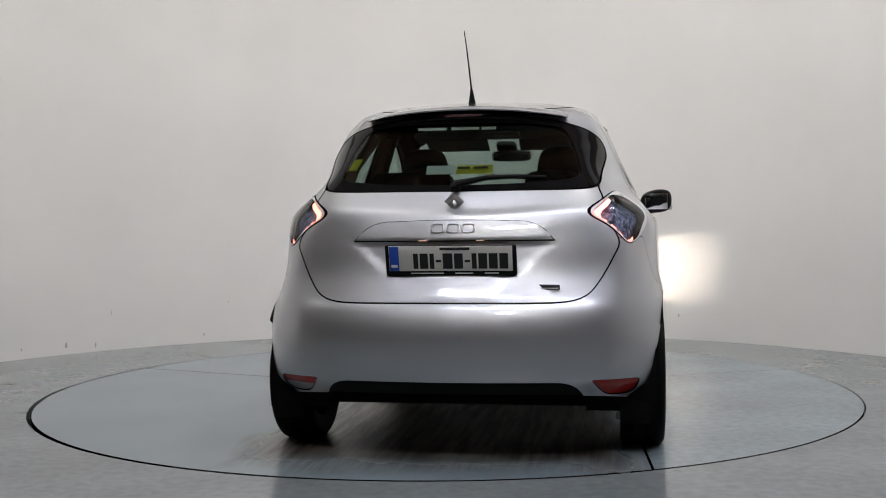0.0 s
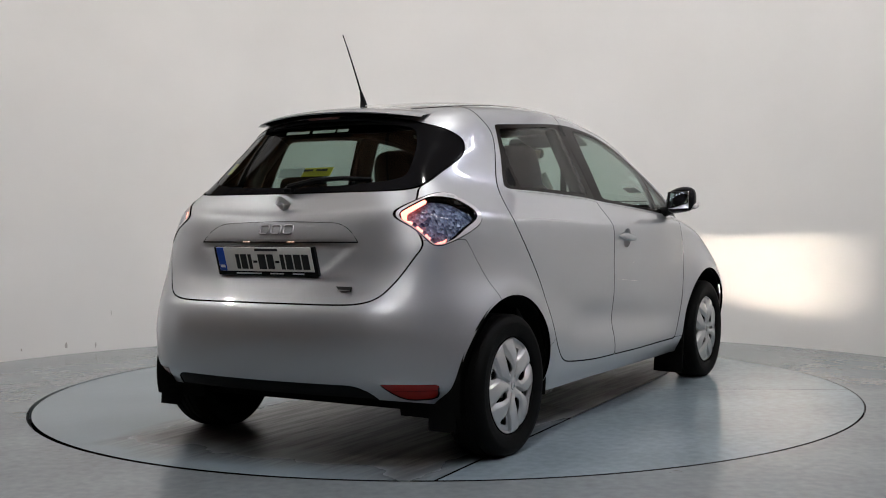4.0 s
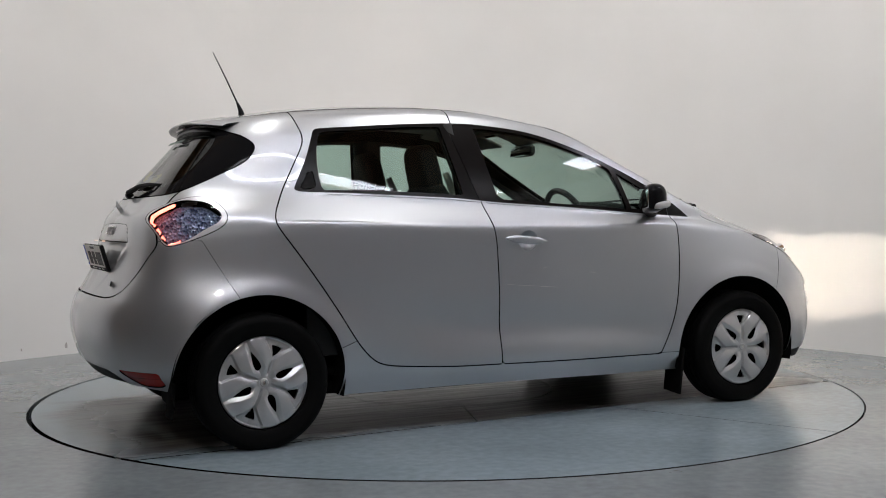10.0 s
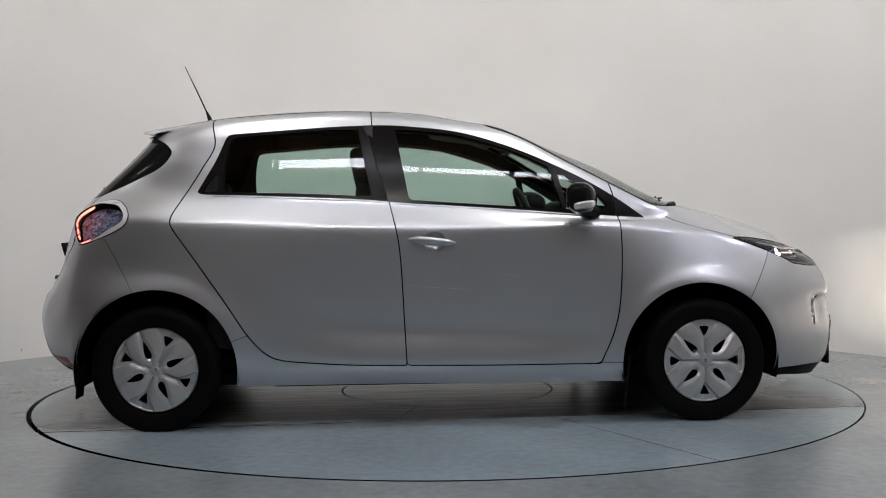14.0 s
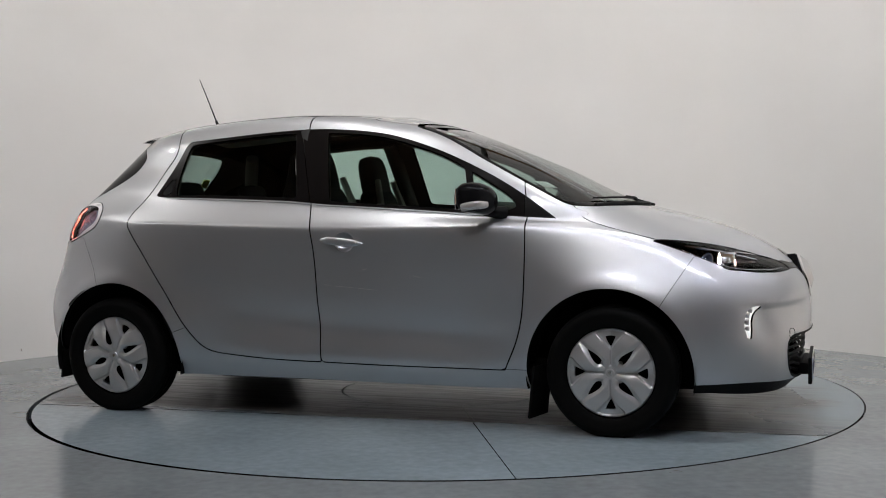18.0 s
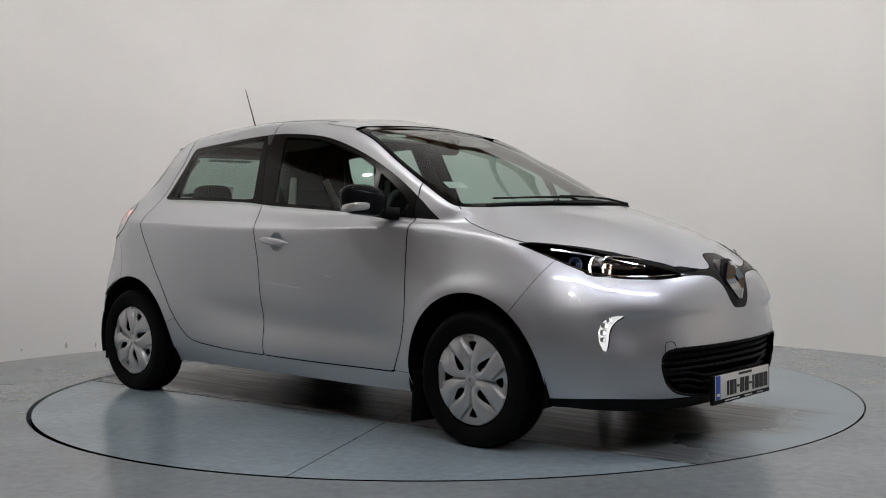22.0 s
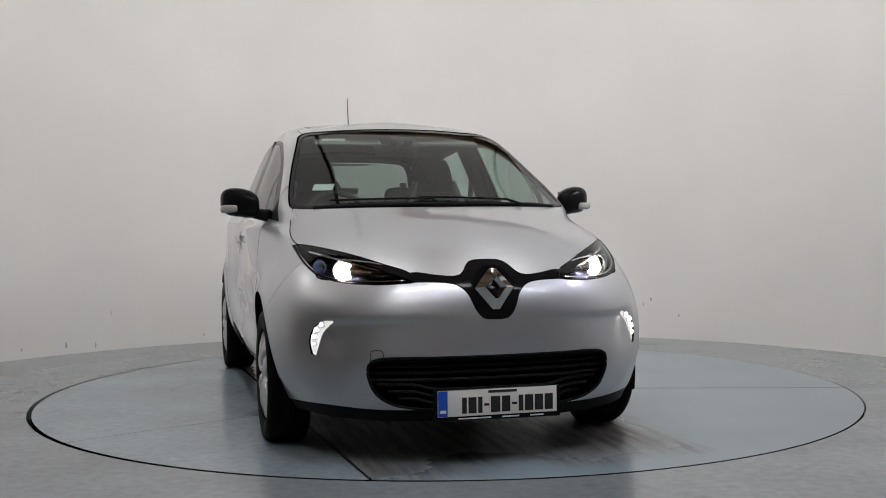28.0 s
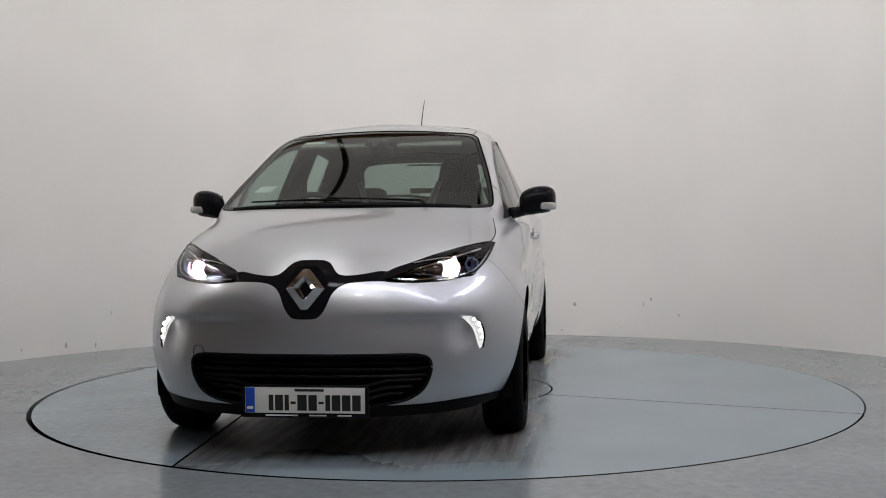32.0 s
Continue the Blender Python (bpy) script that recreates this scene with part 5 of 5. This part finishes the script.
def fittings():
    plate(BUMPER_F, (2.122, 0, 0.254), 0, 1, M_INK)
    part("plate_bracket", box((0.10, 0.40, 0.055), (2.065, 0, 0.252), 0.012), M_BLACK, BUMPER_F, "black plate bracket")
    plate(GATE, (-1.852, 0, 0.820), 16, -1, M_INK)
    part("plate_lamp", box((0.012, 0.03, 0.004), (-1.836, 0.115, 0.891), 0.001), M_PLATELAMP, GATE, "small lit plate lamp")
    part("plate_lamp", box((0.012, 0.03, 0.004), (-1.836, -0.115, 0.891), 0.001), M_PLATELAMP, GATE, "small lit plate lamp")
    # nose badge on its hexagonal boss
    bm = bmesh.new()
    k = [(.046, .106), (.104, .02), (.056, -.106), (-.056, -.106), (-.104, .02), (-.046, .106)]
    lo = [bm.verts.new((-0.03, y, z)) for y, z in k]
    hi = [bm.verts.new((0.012, y * .9, z * .9)) for y, z in k]
    bm.faces.new(hi)
    for i in range(6):
        bm.faces.new((lo[i], lo[(i + 1) % 6], hi[(i + 1) % 6], hi[i]))
    bmesh.ops.recalc_face_normals(bm, faces=bm.faces[:])
    bmesh.ops.bevel(bm, geom=bm.edges[:], offset=0.006, segments=2, affect="EDGES")
    boss = part("badge_boss", bm, M_GLOSS, GRILLE, "gloss black badge boss")
    boss.matrix_basis = pose(2.076, 0, 0.697, 0, -20, 0)
    emblem = part("emblem", lozenge(0.080, 0.084, 0.032, 0.024), M_EMBLEM, GRILLE, "chrome diamond emblem")
    emblem.matrix_basis = pose(2.098, 0, 0.700, 0, -18, 0)
    small = part("emblem", lozenge(0.042, 0.036, 0.012, 0.012), M_SATIN, GATE, "chrome diamond emblem")
    small.matrix_basis = pose(-1.738, 0, 1.045, 0, 28, 180)
    # model lettering as plain chrome bars, and a dark badge
    for y in (0.062, 0.0, -0.062):
        ring = smooth_loop([(y - .024, .940), (y - .020, .955), (y, .957), (y + .020, .955), (y + .024, .940), (y + .020, .925), (y, .923), (y - .020, .925)], 5)
        pts = [(surface_x(v, z, -1) - 0.003, v, z) for v, z in ring]
        part("letter_bar", tube(pts + pts[:2], 0.0038, 8), M_SATIN, GATE, "chrome letter shown as a plain ring")
    part("badge_plate", box((0.005, 0.10, 0.020), (surface_x(.378, .708, -1) - 0.003, -0.378, 0.708), 0.002, (0, 14, -9)), M_INK, GATE, "small dark badge")
    part("badge_bar", box((0.003, 0.088, 0.005), (surface_x(.378, .708, -1) - 0.0075, -0.378, 0.703), 0.001, (0, 14, -9)), M_SATIN, GATE)
    # dark line that stands for the shade under the gate grip strip's lip
    pts = [(surface_x(y, z, -1) - 0.0005, y, z) for y, z in [(-.405 + .81 * i / 30, .889) for i in range(31)]]
    part("grip_shadow_line", tube(pts, 0.003, 6), M_LINER, GATE, "dark line for the shade under the grip strip")
    arc = smooth_loop([(-.405, .889), (-.36, .935), (-.30, .962), (-.2, .968), (0, .972), (.2, .968), (.30, .962), (.36, .935), (.405, .889)], 6, False)
    part("grip_strip_line", tube([(surface_x(y, z, -1) + 0.0008, y, z) for y, z in arc], 0.0016, 6), M_LINER, GATE, "thin seam round the grip strip")
    # lower intake: dark duct and slats
    duct = part("intake_duct", box((0.13, 1.03, 0.26), (1.905, 0, 0.335), 0.02), M_LINER, BUMPER_F, "black intake duct")
    for k, z in enumerate((.262, .290, .318, .346, .374, .402, .424)):
        half = 0.36 + 0.13 * smoothstep(.23, .36, np.array(z)) if z < .40 else .47
        pts = [(surface_x(y, z) - 0.035, y, z + 0.022 * float(smoothstep(0.22, 0.34, np.array(abs(y)))) * (1 if z < .34 else 0) - 0.012 * (z < .34)) for y in np.linspace(-half, half, 41)]
        part("intake_slat", tube(pts, 0.007, 6), M_BLACK, duct)
    ring = smooth_loop([*twice((0, .437)), (.30, .437), (.44, .435), (.487, .42), (.50, .385), (.487, .33), (.457, .285), (.40, .251), (.32, .234), (.26, .228), *twice((0, .224))], 8, False)
    rim = [(surface_x(y, z) - 0.002, y, z) for y, z in ring]
    part("intake_rim", tube(rim + [(x, -y, z) for x, y, z in rim[::-1]], 0.006, 8), M_BLACK, BUMPER_F, "black intake rim")
    # tow eye cover
    loop = smooth_loop([(-.487, .461), (-.447, .463), (-.444, .415), (-.484, .413)], 6)
    pts = [(surface_x(y, z) + 0.0004, y, z) for y, z in loop]
    part("tow_eye_cover", tube(pts + [pts[0]], 0.0014, 6), M_LINER, BUMPER_F, "outline of the tow eye cover")
    # door handles on the front doors
    for s in (-1, 1):
        hy = surface_y(0.0, 0.87)
        door = [o for o in CAR.children if o.name.startswith("front_door") and (o.data.vertices[0].co.y > 0) == (s > 0)][0]
        bm = lathe([(.0005, -.030), (.018, -.028), (.032, -.0225), (.043, -.013), (.050, -.003), (.0535, -.0005)], 40)
        bmesh.ops.scale(bm, vec=(1, s, 0.926), verts=bm.verts)
        bmesh.ops.transform(bm, matrix=pose(0.012, s * hy, 0.868, -s * 5, 0, 0), verts=bm.verts)
        bmesh.ops.recalc_face_normals(bm, faces=bm.faces[:])
        bmesh.ops.reverse_faces(bm, faces=bm.faces[:])
        part("handle_recess", bm, M_PAINT, door, "round silver grip recess")
        bm = bmesh.new()
        bmesh.ops.create_cube(bm, size=2)
        bmesh.ops.subdivide_edges(bm, edges=bm.edges[:], cuts=9, use_grid_fill=True)
        for v in bm.verts:
            q = v.co.copy()
            q /= (abs(q.x) ** 7 + abs(q.y) ** 2.4 + abs(q.z) ** 2.4) ** (1 / 2.4) if abs(q.x) < 1 else (abs(q.x) ** 2.4 + abs(q.y) ** 2.4 + abs(q.z) ** 2.4) ** (1 / 2.4)
            u = q.x
            wide = 0.0185 * (1 - 0.22 * (u + 0.2) ** 2 - 0.28 * max(0.0, u) ** 3)
            v.co = Vector((u * 0.112, s * (hy + 0.022 - 0.014 * u * u) + q.y * 0.012 * s, 0.872 - 0.009 * u + q.z * wide))
        if s < 0:
            bmesh.ops.reverse_faces(bm, faces=bm.faces[:])
        part("door_handle", bm, M_PAINT, door, "silver door handle")
        # bright rolled edge of the doors under the windows
        for nm, xa, xb in (("front_door", 0.80, -0.17), ("rear_door", -0.20, -1.03)):
            own = [o for o in CAR.children if o.name.startswith(nm) and (o.data.vertices[0].co.y > 0) == (s > 0)][0]
            edge = []
            for x in np.linspace(xa, xb, 30):
                z = float(np.interp(x, (-1.07, -.8, -.338, -.12, .125, .424, .697, 1.033), (1.103, 1.094, 1.073, 1.053, 1.037, 1.016, .994, .972))) - 0.006
                edge.append((x, s * (surface_y(x, z) - 0.001), z))
            part("waist_edge", tube(edge, 0.0042, 8), M_PAINT, own, "rolled silver door edge")
        # mirror
        mroot = new("door_mirror")
        mroot.parent = CAR
        mroot["label"] = "gloss black door mirror with a clear indicator"
        bm = bmesh.new()
        bmesh.ops.create_cube(bm, size=2)
        bmesh.ops.subdivide_edges(bm, edges=bm.edges[:], cuts=7, use_grid_fill=True)
        for v in bm.verts:
            q = v.co.copy()
            n = (abs(q.x) ** 3 + abs(q.y) ** 3 + abs(q.z) ** 3) ** (1 / 3)
            q /= max(n, 1e-6)
            front = max(0.0, q.x)
            taper = 1 - 0.30 * front * front
            v.co = Vector((0.700 + q.x * 0.066 - 0.032 * q.y, s * (0.878 + q.y * 0.093 * (1 - .1 * front)), 1.068 + q.z * 0.071 * taper - 0.012 * (q.y < 0) * abs(q.y) + 0.006 * q.y))
        part("housing", bm, M_GLOSS, mroot, "gloss black mirror cap")
        bm = bmesh.new()
        bmesh.ops.create_cube(bm, size=2)
        bmesh.ops.subdivide_edges(bm, edges=bm.edges[:], cuts=5, use_grid_fill=True)
        for v in bm.verts:
            q = v.co.copy()
            n = (abs(q.x) ** 4 + abs(q.y) ** 4 + abs(q.z) ** 4) ** 0.25
            q /= max(n, 1e-6)
            v.co = Vector((0.704 + q.x * 0.050 - 0.016 * q.y, s * (0.932 + q.y * 0.043), 1.034 + q.z * 0.019 + 0.006 * q.x))
        part("indicator", bm, M_INDIC, mroot, "clear indicator lens")
        glass = part("mirror_glass", box((0.006, 0.140, 0.095), (0, 0, 0), 0.0028), M_CHROME, mroot, "mirror glass")
        glass.matrix_basis = pose(0.639, s * 0.878, 1.066, 0, 0, s * 18)
        arm = tube([(0.69, s * 0.85, 1.022), (0.72, s * 0.80, 1.012), (0.755, s * 0.765, 1.004), (0.79, s * 0.735, 1.000)], 0.024, 12, 0.032)
        part("arm", arm, M_BLACK, mroot, "black mirror arm")
    # light scratches on the right-hand front door
    scratched = [o for o in CAR.children if o.name.startswith("front_door") and o.data.vertices[0].co.y < 0][0]
    for xa, za, xb, zb in ((-.100, .664, -.060, .661), (-.040, .658, .060, .650), (.080, .648, .180, .640), (.36, .71, .41, .70), (.10, .735, .125, .742)):
        line = [(xa + (xb - xa) * k / 5, -surface_y(xa + (xb - xa) * k / 5, za + (zb - za) * k / 5) - 0.0004, za + (zb - za) * k / 5) for k in range(6)]
        part("scratch", tube(line, 0.0013, 5, 0.0006), M_SCRATCH, scratched, "pale scratch in the paint")
    # spoiler over the rear window
    bm = bmesh.new()
    rows = []
    for i in range(41):
        y = -0.44 + 0.88 * i / 40
        k = abs(y) / 0.44
        x0 = -1.275 - 0.01 * (1 - k)
        z0 = surface_z(x0, y)
        xt = -1.462 + 0.098 * k ** 4
        zt = 1.449 - 0.040 * k ** 2.2
        f = 1 - 0.97 * k ** 5
        rows.append([bm.verts.new(p) for p in ((x0, y, z0 + 0.0012), (x0 * .66 + xt * .34, y, z0 * .62 + zt * .38 + 0.004), (x0 * .3 + xt * .7, y, z0 * .25 + zt * .75 + 0.004), (xt + 0.012, y, zt), (xt, y, zt - 0.006 * f), (xt + 0.003, y, zt - 0.011 * f), (xt + 0.04, y, zt - 0.020 * f), (x0 - 0.03, y, z0 - 0.004 - 0.046 * f))])
    low = bmesh.new()
    for a, b in zip(rows, rows[1:]):
        for k in range(5):
            bm.faces.new((a[k], a[k + 1], b[k + 1], b[k]))
        low.faces.new([low.verts.new(v.co + Vector((0.001, 0, -0.0005))) for v in (a[5], a[6], b[6], b[5])])
        low.faces.new([low.verts.new(v.co + Vector((0.001, 0, -0.0005))) for v in (a[6], a[7], b[7], b[6])])
    for row in (rows[0], rows[-1]):
        low.faces.new([low.verts.new(v.co) for v in row])
    bmesh.ops.remove_doubles(low, verts=low.verts[:], dist=1e-5)
    bmesh.ops.recalc_face_normals(bm, faces=bm.faces[:])
    spoiler = part("spoiler", bm, M_PAINT, GATE, "silver roof spoiler")
    part("spoiler_underside", low, M_GLOSS, spoiler, "gloss black spoiler underside")
    part("brake_light", box((0.012, 0.16, 0.010), (-1.446, 0, 1.417), 0.003), M_BRAKE, spoiler, "dark high brake light")
    under = [(-1.462 + 0.098 * (abs(y) / .44) ** 4 + 0.050, y, 1.449 - 0.040 * (abs(y) / .44) ** 2.2 - 0.036) for y in np.linspace(-.41, .41, 31)]
    part("under_trim", tube(under, 0.012, 8), M_GLOSS, spoiler, "black underside trim")
    # aerial
    part("aerial", merge(tube([(-1.144, 0, 1.500), (-1.150, 0, 1.525), (-1.165, 0, 1.560)], 0.017, 12, 0.006), tube([(-1.165, 0, 1.56), (-1.21, .005, 1.66), (-1.25, .01, 1.745), (-1.279, .015, 1.805)], 0.0042, 8, 0.002)), M_BLACK, CAR, "thin black roof aerial")
    # rear wiper
    part("rear_wiper", merge(box((0.035, 0.04, 0.03), (-1.695, 0.0, 1.105), 0.010, (0, -35, 0)), tube([(-1.700, 0.0, 1.115), (-1.672, -0.12, 1.142), (-1.650, -0.25, 1.148), (-1.615, -0.36, 1.143)], 0.014, 8, 0.006),
                             tube([(-1.645, 0.01, 1.128), (-1.640, -.15, 1.150), (-1.61, -.36, 1.137)], 0.008, 6)), M_BLACK, GATE, "black rear wiper")
    # front wipers and cowl
    for y0, y1 in ((-0.04, -0.50), (0.34, -0.10)):
        pts = []
        for k in range(9):
            y = y0 + (y1 - y0) * k / 8
            x = 1.30 - 0.36 * y * y - 0.035 - 0.02 * k / 8
            pts.append((x, y, surface_z(x, y) + 0.008))
        part("wiper", merge(tube(pts, 0.005, 6), tube([(1.31, y0 + .05, 1.040), pts[0], pts[3]], 0.008, 6, 0.005)), M_BLACK, CAR, "black front wiper")
    pts = [(1.325 - 0.42 * y * y, y, surface_z(1.325 - 0.42 * y * y, y) + 0.002) for y in np.linspace(-.58, .58, 41)]
    part("cowl", tube(pts, 0.011, 8), M_BLACK, CAR, "black cowl at the windscreen foot")
    # underbody, battery tray and sill edge
    part("floor_pan", box((3.0, 1.30, 0.06), (0.0, 0, 0.215), 0.02), M_LINER, CAR, "black underbody")
    part("battery_tray", box((1.55, 1.16, 0.045), (0.0, 0, 0.185), 0.015), M_LINER, CAR, "black battery tray")
    part("front_undertray", box((0.40, 0.98, 0.03), (1.68, 0, 0.190), 0.01), M_LINER, CAR)
    part("rear_axle_beam", box((0.14, 1.2, 0.09), (-1.29, 0, 0.24), 0.03), M_LINER, CAR, "dark rear axle beam")
    for s in (-1, 1):
        part("sill_edge", box((1.50, 0.03, 0.014), (0.03, s * 0.715, 0.196), 0.004), M_BLACK, CAR, "black sill edge")


M_SCRATCH = plain("scratch", (0.70, 0.68, 0.66), 0.5)
M_PLATELAMP = glow("plate_lamp", (1.0, 0.50, 0.28), 0.4)
M_INDIC = plain("indicator_lens", (0.62, 0.60, 0.58), 0.1, metal=0.4, coat=1.0)
M_BRAKE = plain("brake_lens", (0.10, 0.05, 0.05), 0.2, coat=0.6)
fittings()


# ---------- car: inside ----------
def soft(size, at, rot=(0, 0, 0), power=4.0, taper=0.0, cuts=6):
    """A padded block with rounded sides; taper narrows it upwards."""
    bm = bmesh.new()
    bmesh.ops.create_cube(bm, size=2)
    bmesh.ops.subdivide_edges(bm, edges=bm.edges[:], cuts=cuts, use_grid_fill=True)
    for v in bm.verts:
        q = v.co
        n = (abs(q.x) ** power + abs(q.y) ** power + abs(q.z) ** power) ** (1 / power)
        q = q / max(n, 1e-6)
        k = 1 - taper * (q.z + 1) / 2
        v.co = Vector((q.x * size[0] / 2, q.y * size[1] / 2 * k, q.z * size[2] / 2))
    bmesh.ops.transform(bm, matrix=pose(*at, *rot), verts=bm.verts)
    return bm


def inside():
    for s in (-1, 1):
        seat = part("front_seat", soft((0.52, 0.50, 0.18), (0.02, s * 0.36, 0.52), (0, -8, 0)), M_FABRIC, CAR, "dark seat with integrated headrest and pale stripe")
        part("backrest", soft((0.15, 0.50, 0.66), (-0.24, s * 0.36, 0.84), (0, -14, 0), taper=0.25), M_FABRIC, seat)
        part("headrest", soft((0.11, 0.28, 0.26), (-0.325, s * 0.36, 1.215), (0, -12, 0), taper=0.2), M_FABRIC, seat)
        for e in (-1, 1):
            part("side_stripe", tube([(-0.09, s * 0.36 + e * 0.20, 0.62), (-0.14, s * 0.36 + e * 0.205, 0.85), (-0.215, s * 0.36 + e * 0.165, 1.06), (-0.255, s * 0.36 + e * 0.115, 1.20)], 0.026, 8, 0.018), M_FABRIC2, seat, "pale seat stripe")
        part("rear_headrest", soft((0.09, 0.25, 0.15), (-1.13, s * 0.36, 1.115), (0, -14, 0)), M_FABRIC, CAR, "dark rear headrest")
        part("door_card", box((1.9, 0.05, 0.62), (-0.12, s * 0.715, 0.68), 0.02), M_DASH, CAR, "dark door lining")
        part("inner_pillar", tube([(-0.20, s * 0.70, 1.00), (-0.26, s * 0.615, 1.25), (-0.30, s * 0.555, 1.42)], 0.045, 10), M_PILLAR, CAR, "dark centre pillar trim")
        part("belt", tube([(-0.27, s * 0.60, 1.22), (-0.20, s * 0.56, 0.95), (-0.08, s * 0.50, 0.65)], 0.016, 6), M_LINER, CAR, "black seat belt")
        part("sun_visor", box((0.16, 0.36, 0.014), (0.30, s * 0.27, 1.405), 0.005, (0, 20, 0)), M_LINING, CAR, "grey sun visor")
        part("rear_pillar_trim", tube([(-1.28, s * 0.60, 1.05), (-1.24, s * 0.54, 1.22), (-1.18, s * 0.45, 1.36)], 0.04, 10), M_LINING, CAR, "grey rear pillar trim")
    part("rear_bench", soft((0.46, 1.18, 0.20), (-0.72, 0, 0.50), (0, -6, 0), 6), M_FABRIC, CAR, "dark rear bench")
    part("bench_back", soft((0.16, 1.18, 0.62), (-1.02, 0, 0.80), (0, -18, 0), 6), M_FABRIC, CAR, "dark rear bench back")
    part("parcel_shelf", box((0.42, 1.10, 0.03), (-1.36, 0, 1.010), 0.01), M_DASH, CAR, "dark parcel shelf")
    part("cabin_floor", box((2.5, 1.35, 0.05), (-0.2, 0, 0.30), 0.01), M_LINER, CAR, "dark cabin floor")
    dash = part("dashboard", merge(soft((0.62, 1.30, 0.34), (0.96, 0, 0.845), (0, 6, 0), 5), soft((0.26, 0.42, 0.10), (0.74, -0.36, 1.00), (0, 8, 0))), M_DASH, CAR, "dark soft-grained dashboard")
    part("touchscreen", box((0.02, 0.24, 0.15), (0.655, 0, 0.93), 0.008, (0, -14, 0)), M_GLOSS, dash, "black centre screen")
    ring = [(0.52 - 0.16 * math.cos(a) * 0.42, -0.36 + 0.178 * math.sin(a), 0.955 + 0.178 * math.cos(a) * 0.91) for a in np.linspace(0, 2 * math.pi, 40)]
    wheel_ob = part("steering_wheel", tube(ring, 0.016, 10), M_DASH, CAR, "dark steering wheel")
    part("hub", soft((0.07, 0.15, 0.11), (0.54, -0.36, 0.95), (0, -24, 0)), M_DASH, wheel_ob)
    part("spoke", box((0.02, 0.33, 0.035), (0.53, -0.36, 0.96), 0.006, (0, -24, 0)), M_SATIN, wheel_ob, "satin spoke")
    part("column", tube([(0.54, -0.36, 0.94), (0.80, -0.36, 0.84)], 0.04, 10), M_DASH, wheel_ob)
    mir = part("rear_view_mirror", soft((0.035, 0.235, 0.065), (0.44, -0.03, 1.345), (0, 8, 0)), M_DASH, CAR, "black rear-view mirror")
    part("mirror_glass", box((0.004, 0.215, 0.052), (0.4215, -0.03, 1.342), 0.002, (0, 8, 0)), M_CHROME, mir, "mirror glass")
    part("mirror_stem", tube([(0.46, -0.02, 1.355), (0.50, -0.01, 1.385)], 0.018, 8), M_DASH, mir)
    part("sensor_box", soft((0.10, 0.12, 0.04), (0.44, 0.0, 1.40), (0, 22, 0)), M_DASH, CAR, "black sensor box")
    part("roof_console", box((0.16, 0.20, 0.02), (0.18, 0, 1.455), 0.006), M_LINING, CAR)
    # stickers
    part("windscreen_sticker", box((0.002, 0.10, 0.070), (0.925, -0.495, 1.135), 0, (0, -64, -20)), M_PAPER, CAR, "pale paper sticker")
    part("top_sticker", box((0.001, 0.12, 0.028), (0.41, -0.36, 1.402), 0, (0, -62, -12)), M_PAPER, CAR, "pale strip sticker")
    part("dealer_sticker", box((0.002, 0.125, 0.050), (-1.585, 0.075, 1.180), 0, (0, 42, 0)), M_PAPER, GATE, "pale dealer sticker")
    part("yellow_sticker", box((0.002, 0.150, 0.050), (-1.585, -0.065, 1.180), 0, (0, 42, 0)), M_YELLOW, GATE, "yellow dealer sticker")
    for y, w in ((-.02, .05), (-.09, .06)):
        part("sticker_bar", box((0.001, w, 0.011), (-1.5875, y, 1.188), 0, (0, 42, 0)), M_INK, GATE)
    for y, w in ((.125, .125), (-.01, .12), (-.105, .06)):
        part("screen_text_bar", box((0.001, w, 0.017), (-1.462, y * 1.05, 1.360), 0, (0, 42, 0)), M_PALE, GATE, "pale lettering shown as a bar")
    part("side_sticker", box((0.002, 0.045, 0.065), (surface_x(.455, 1.21, -1) + 0.014, 0.455, 1.21), 0, (0, 42, -28)), M_YELLOW, GATE, "small yellow and white sticker")


inside()


# ---------- what turns ----------
def motions():
    rows_table, rows_car = [], []
    for t, a in TURN:
        m = pose(0, 0, 0, 0, 0, a)
        rows_table.append((t, m))
        rows_car.append((t, m @ pose(CAR_AT[0], CAR_AT[1], 0)))
    walk(TABLE, rows_table)
    walk(CAR, rows_car)


motions()
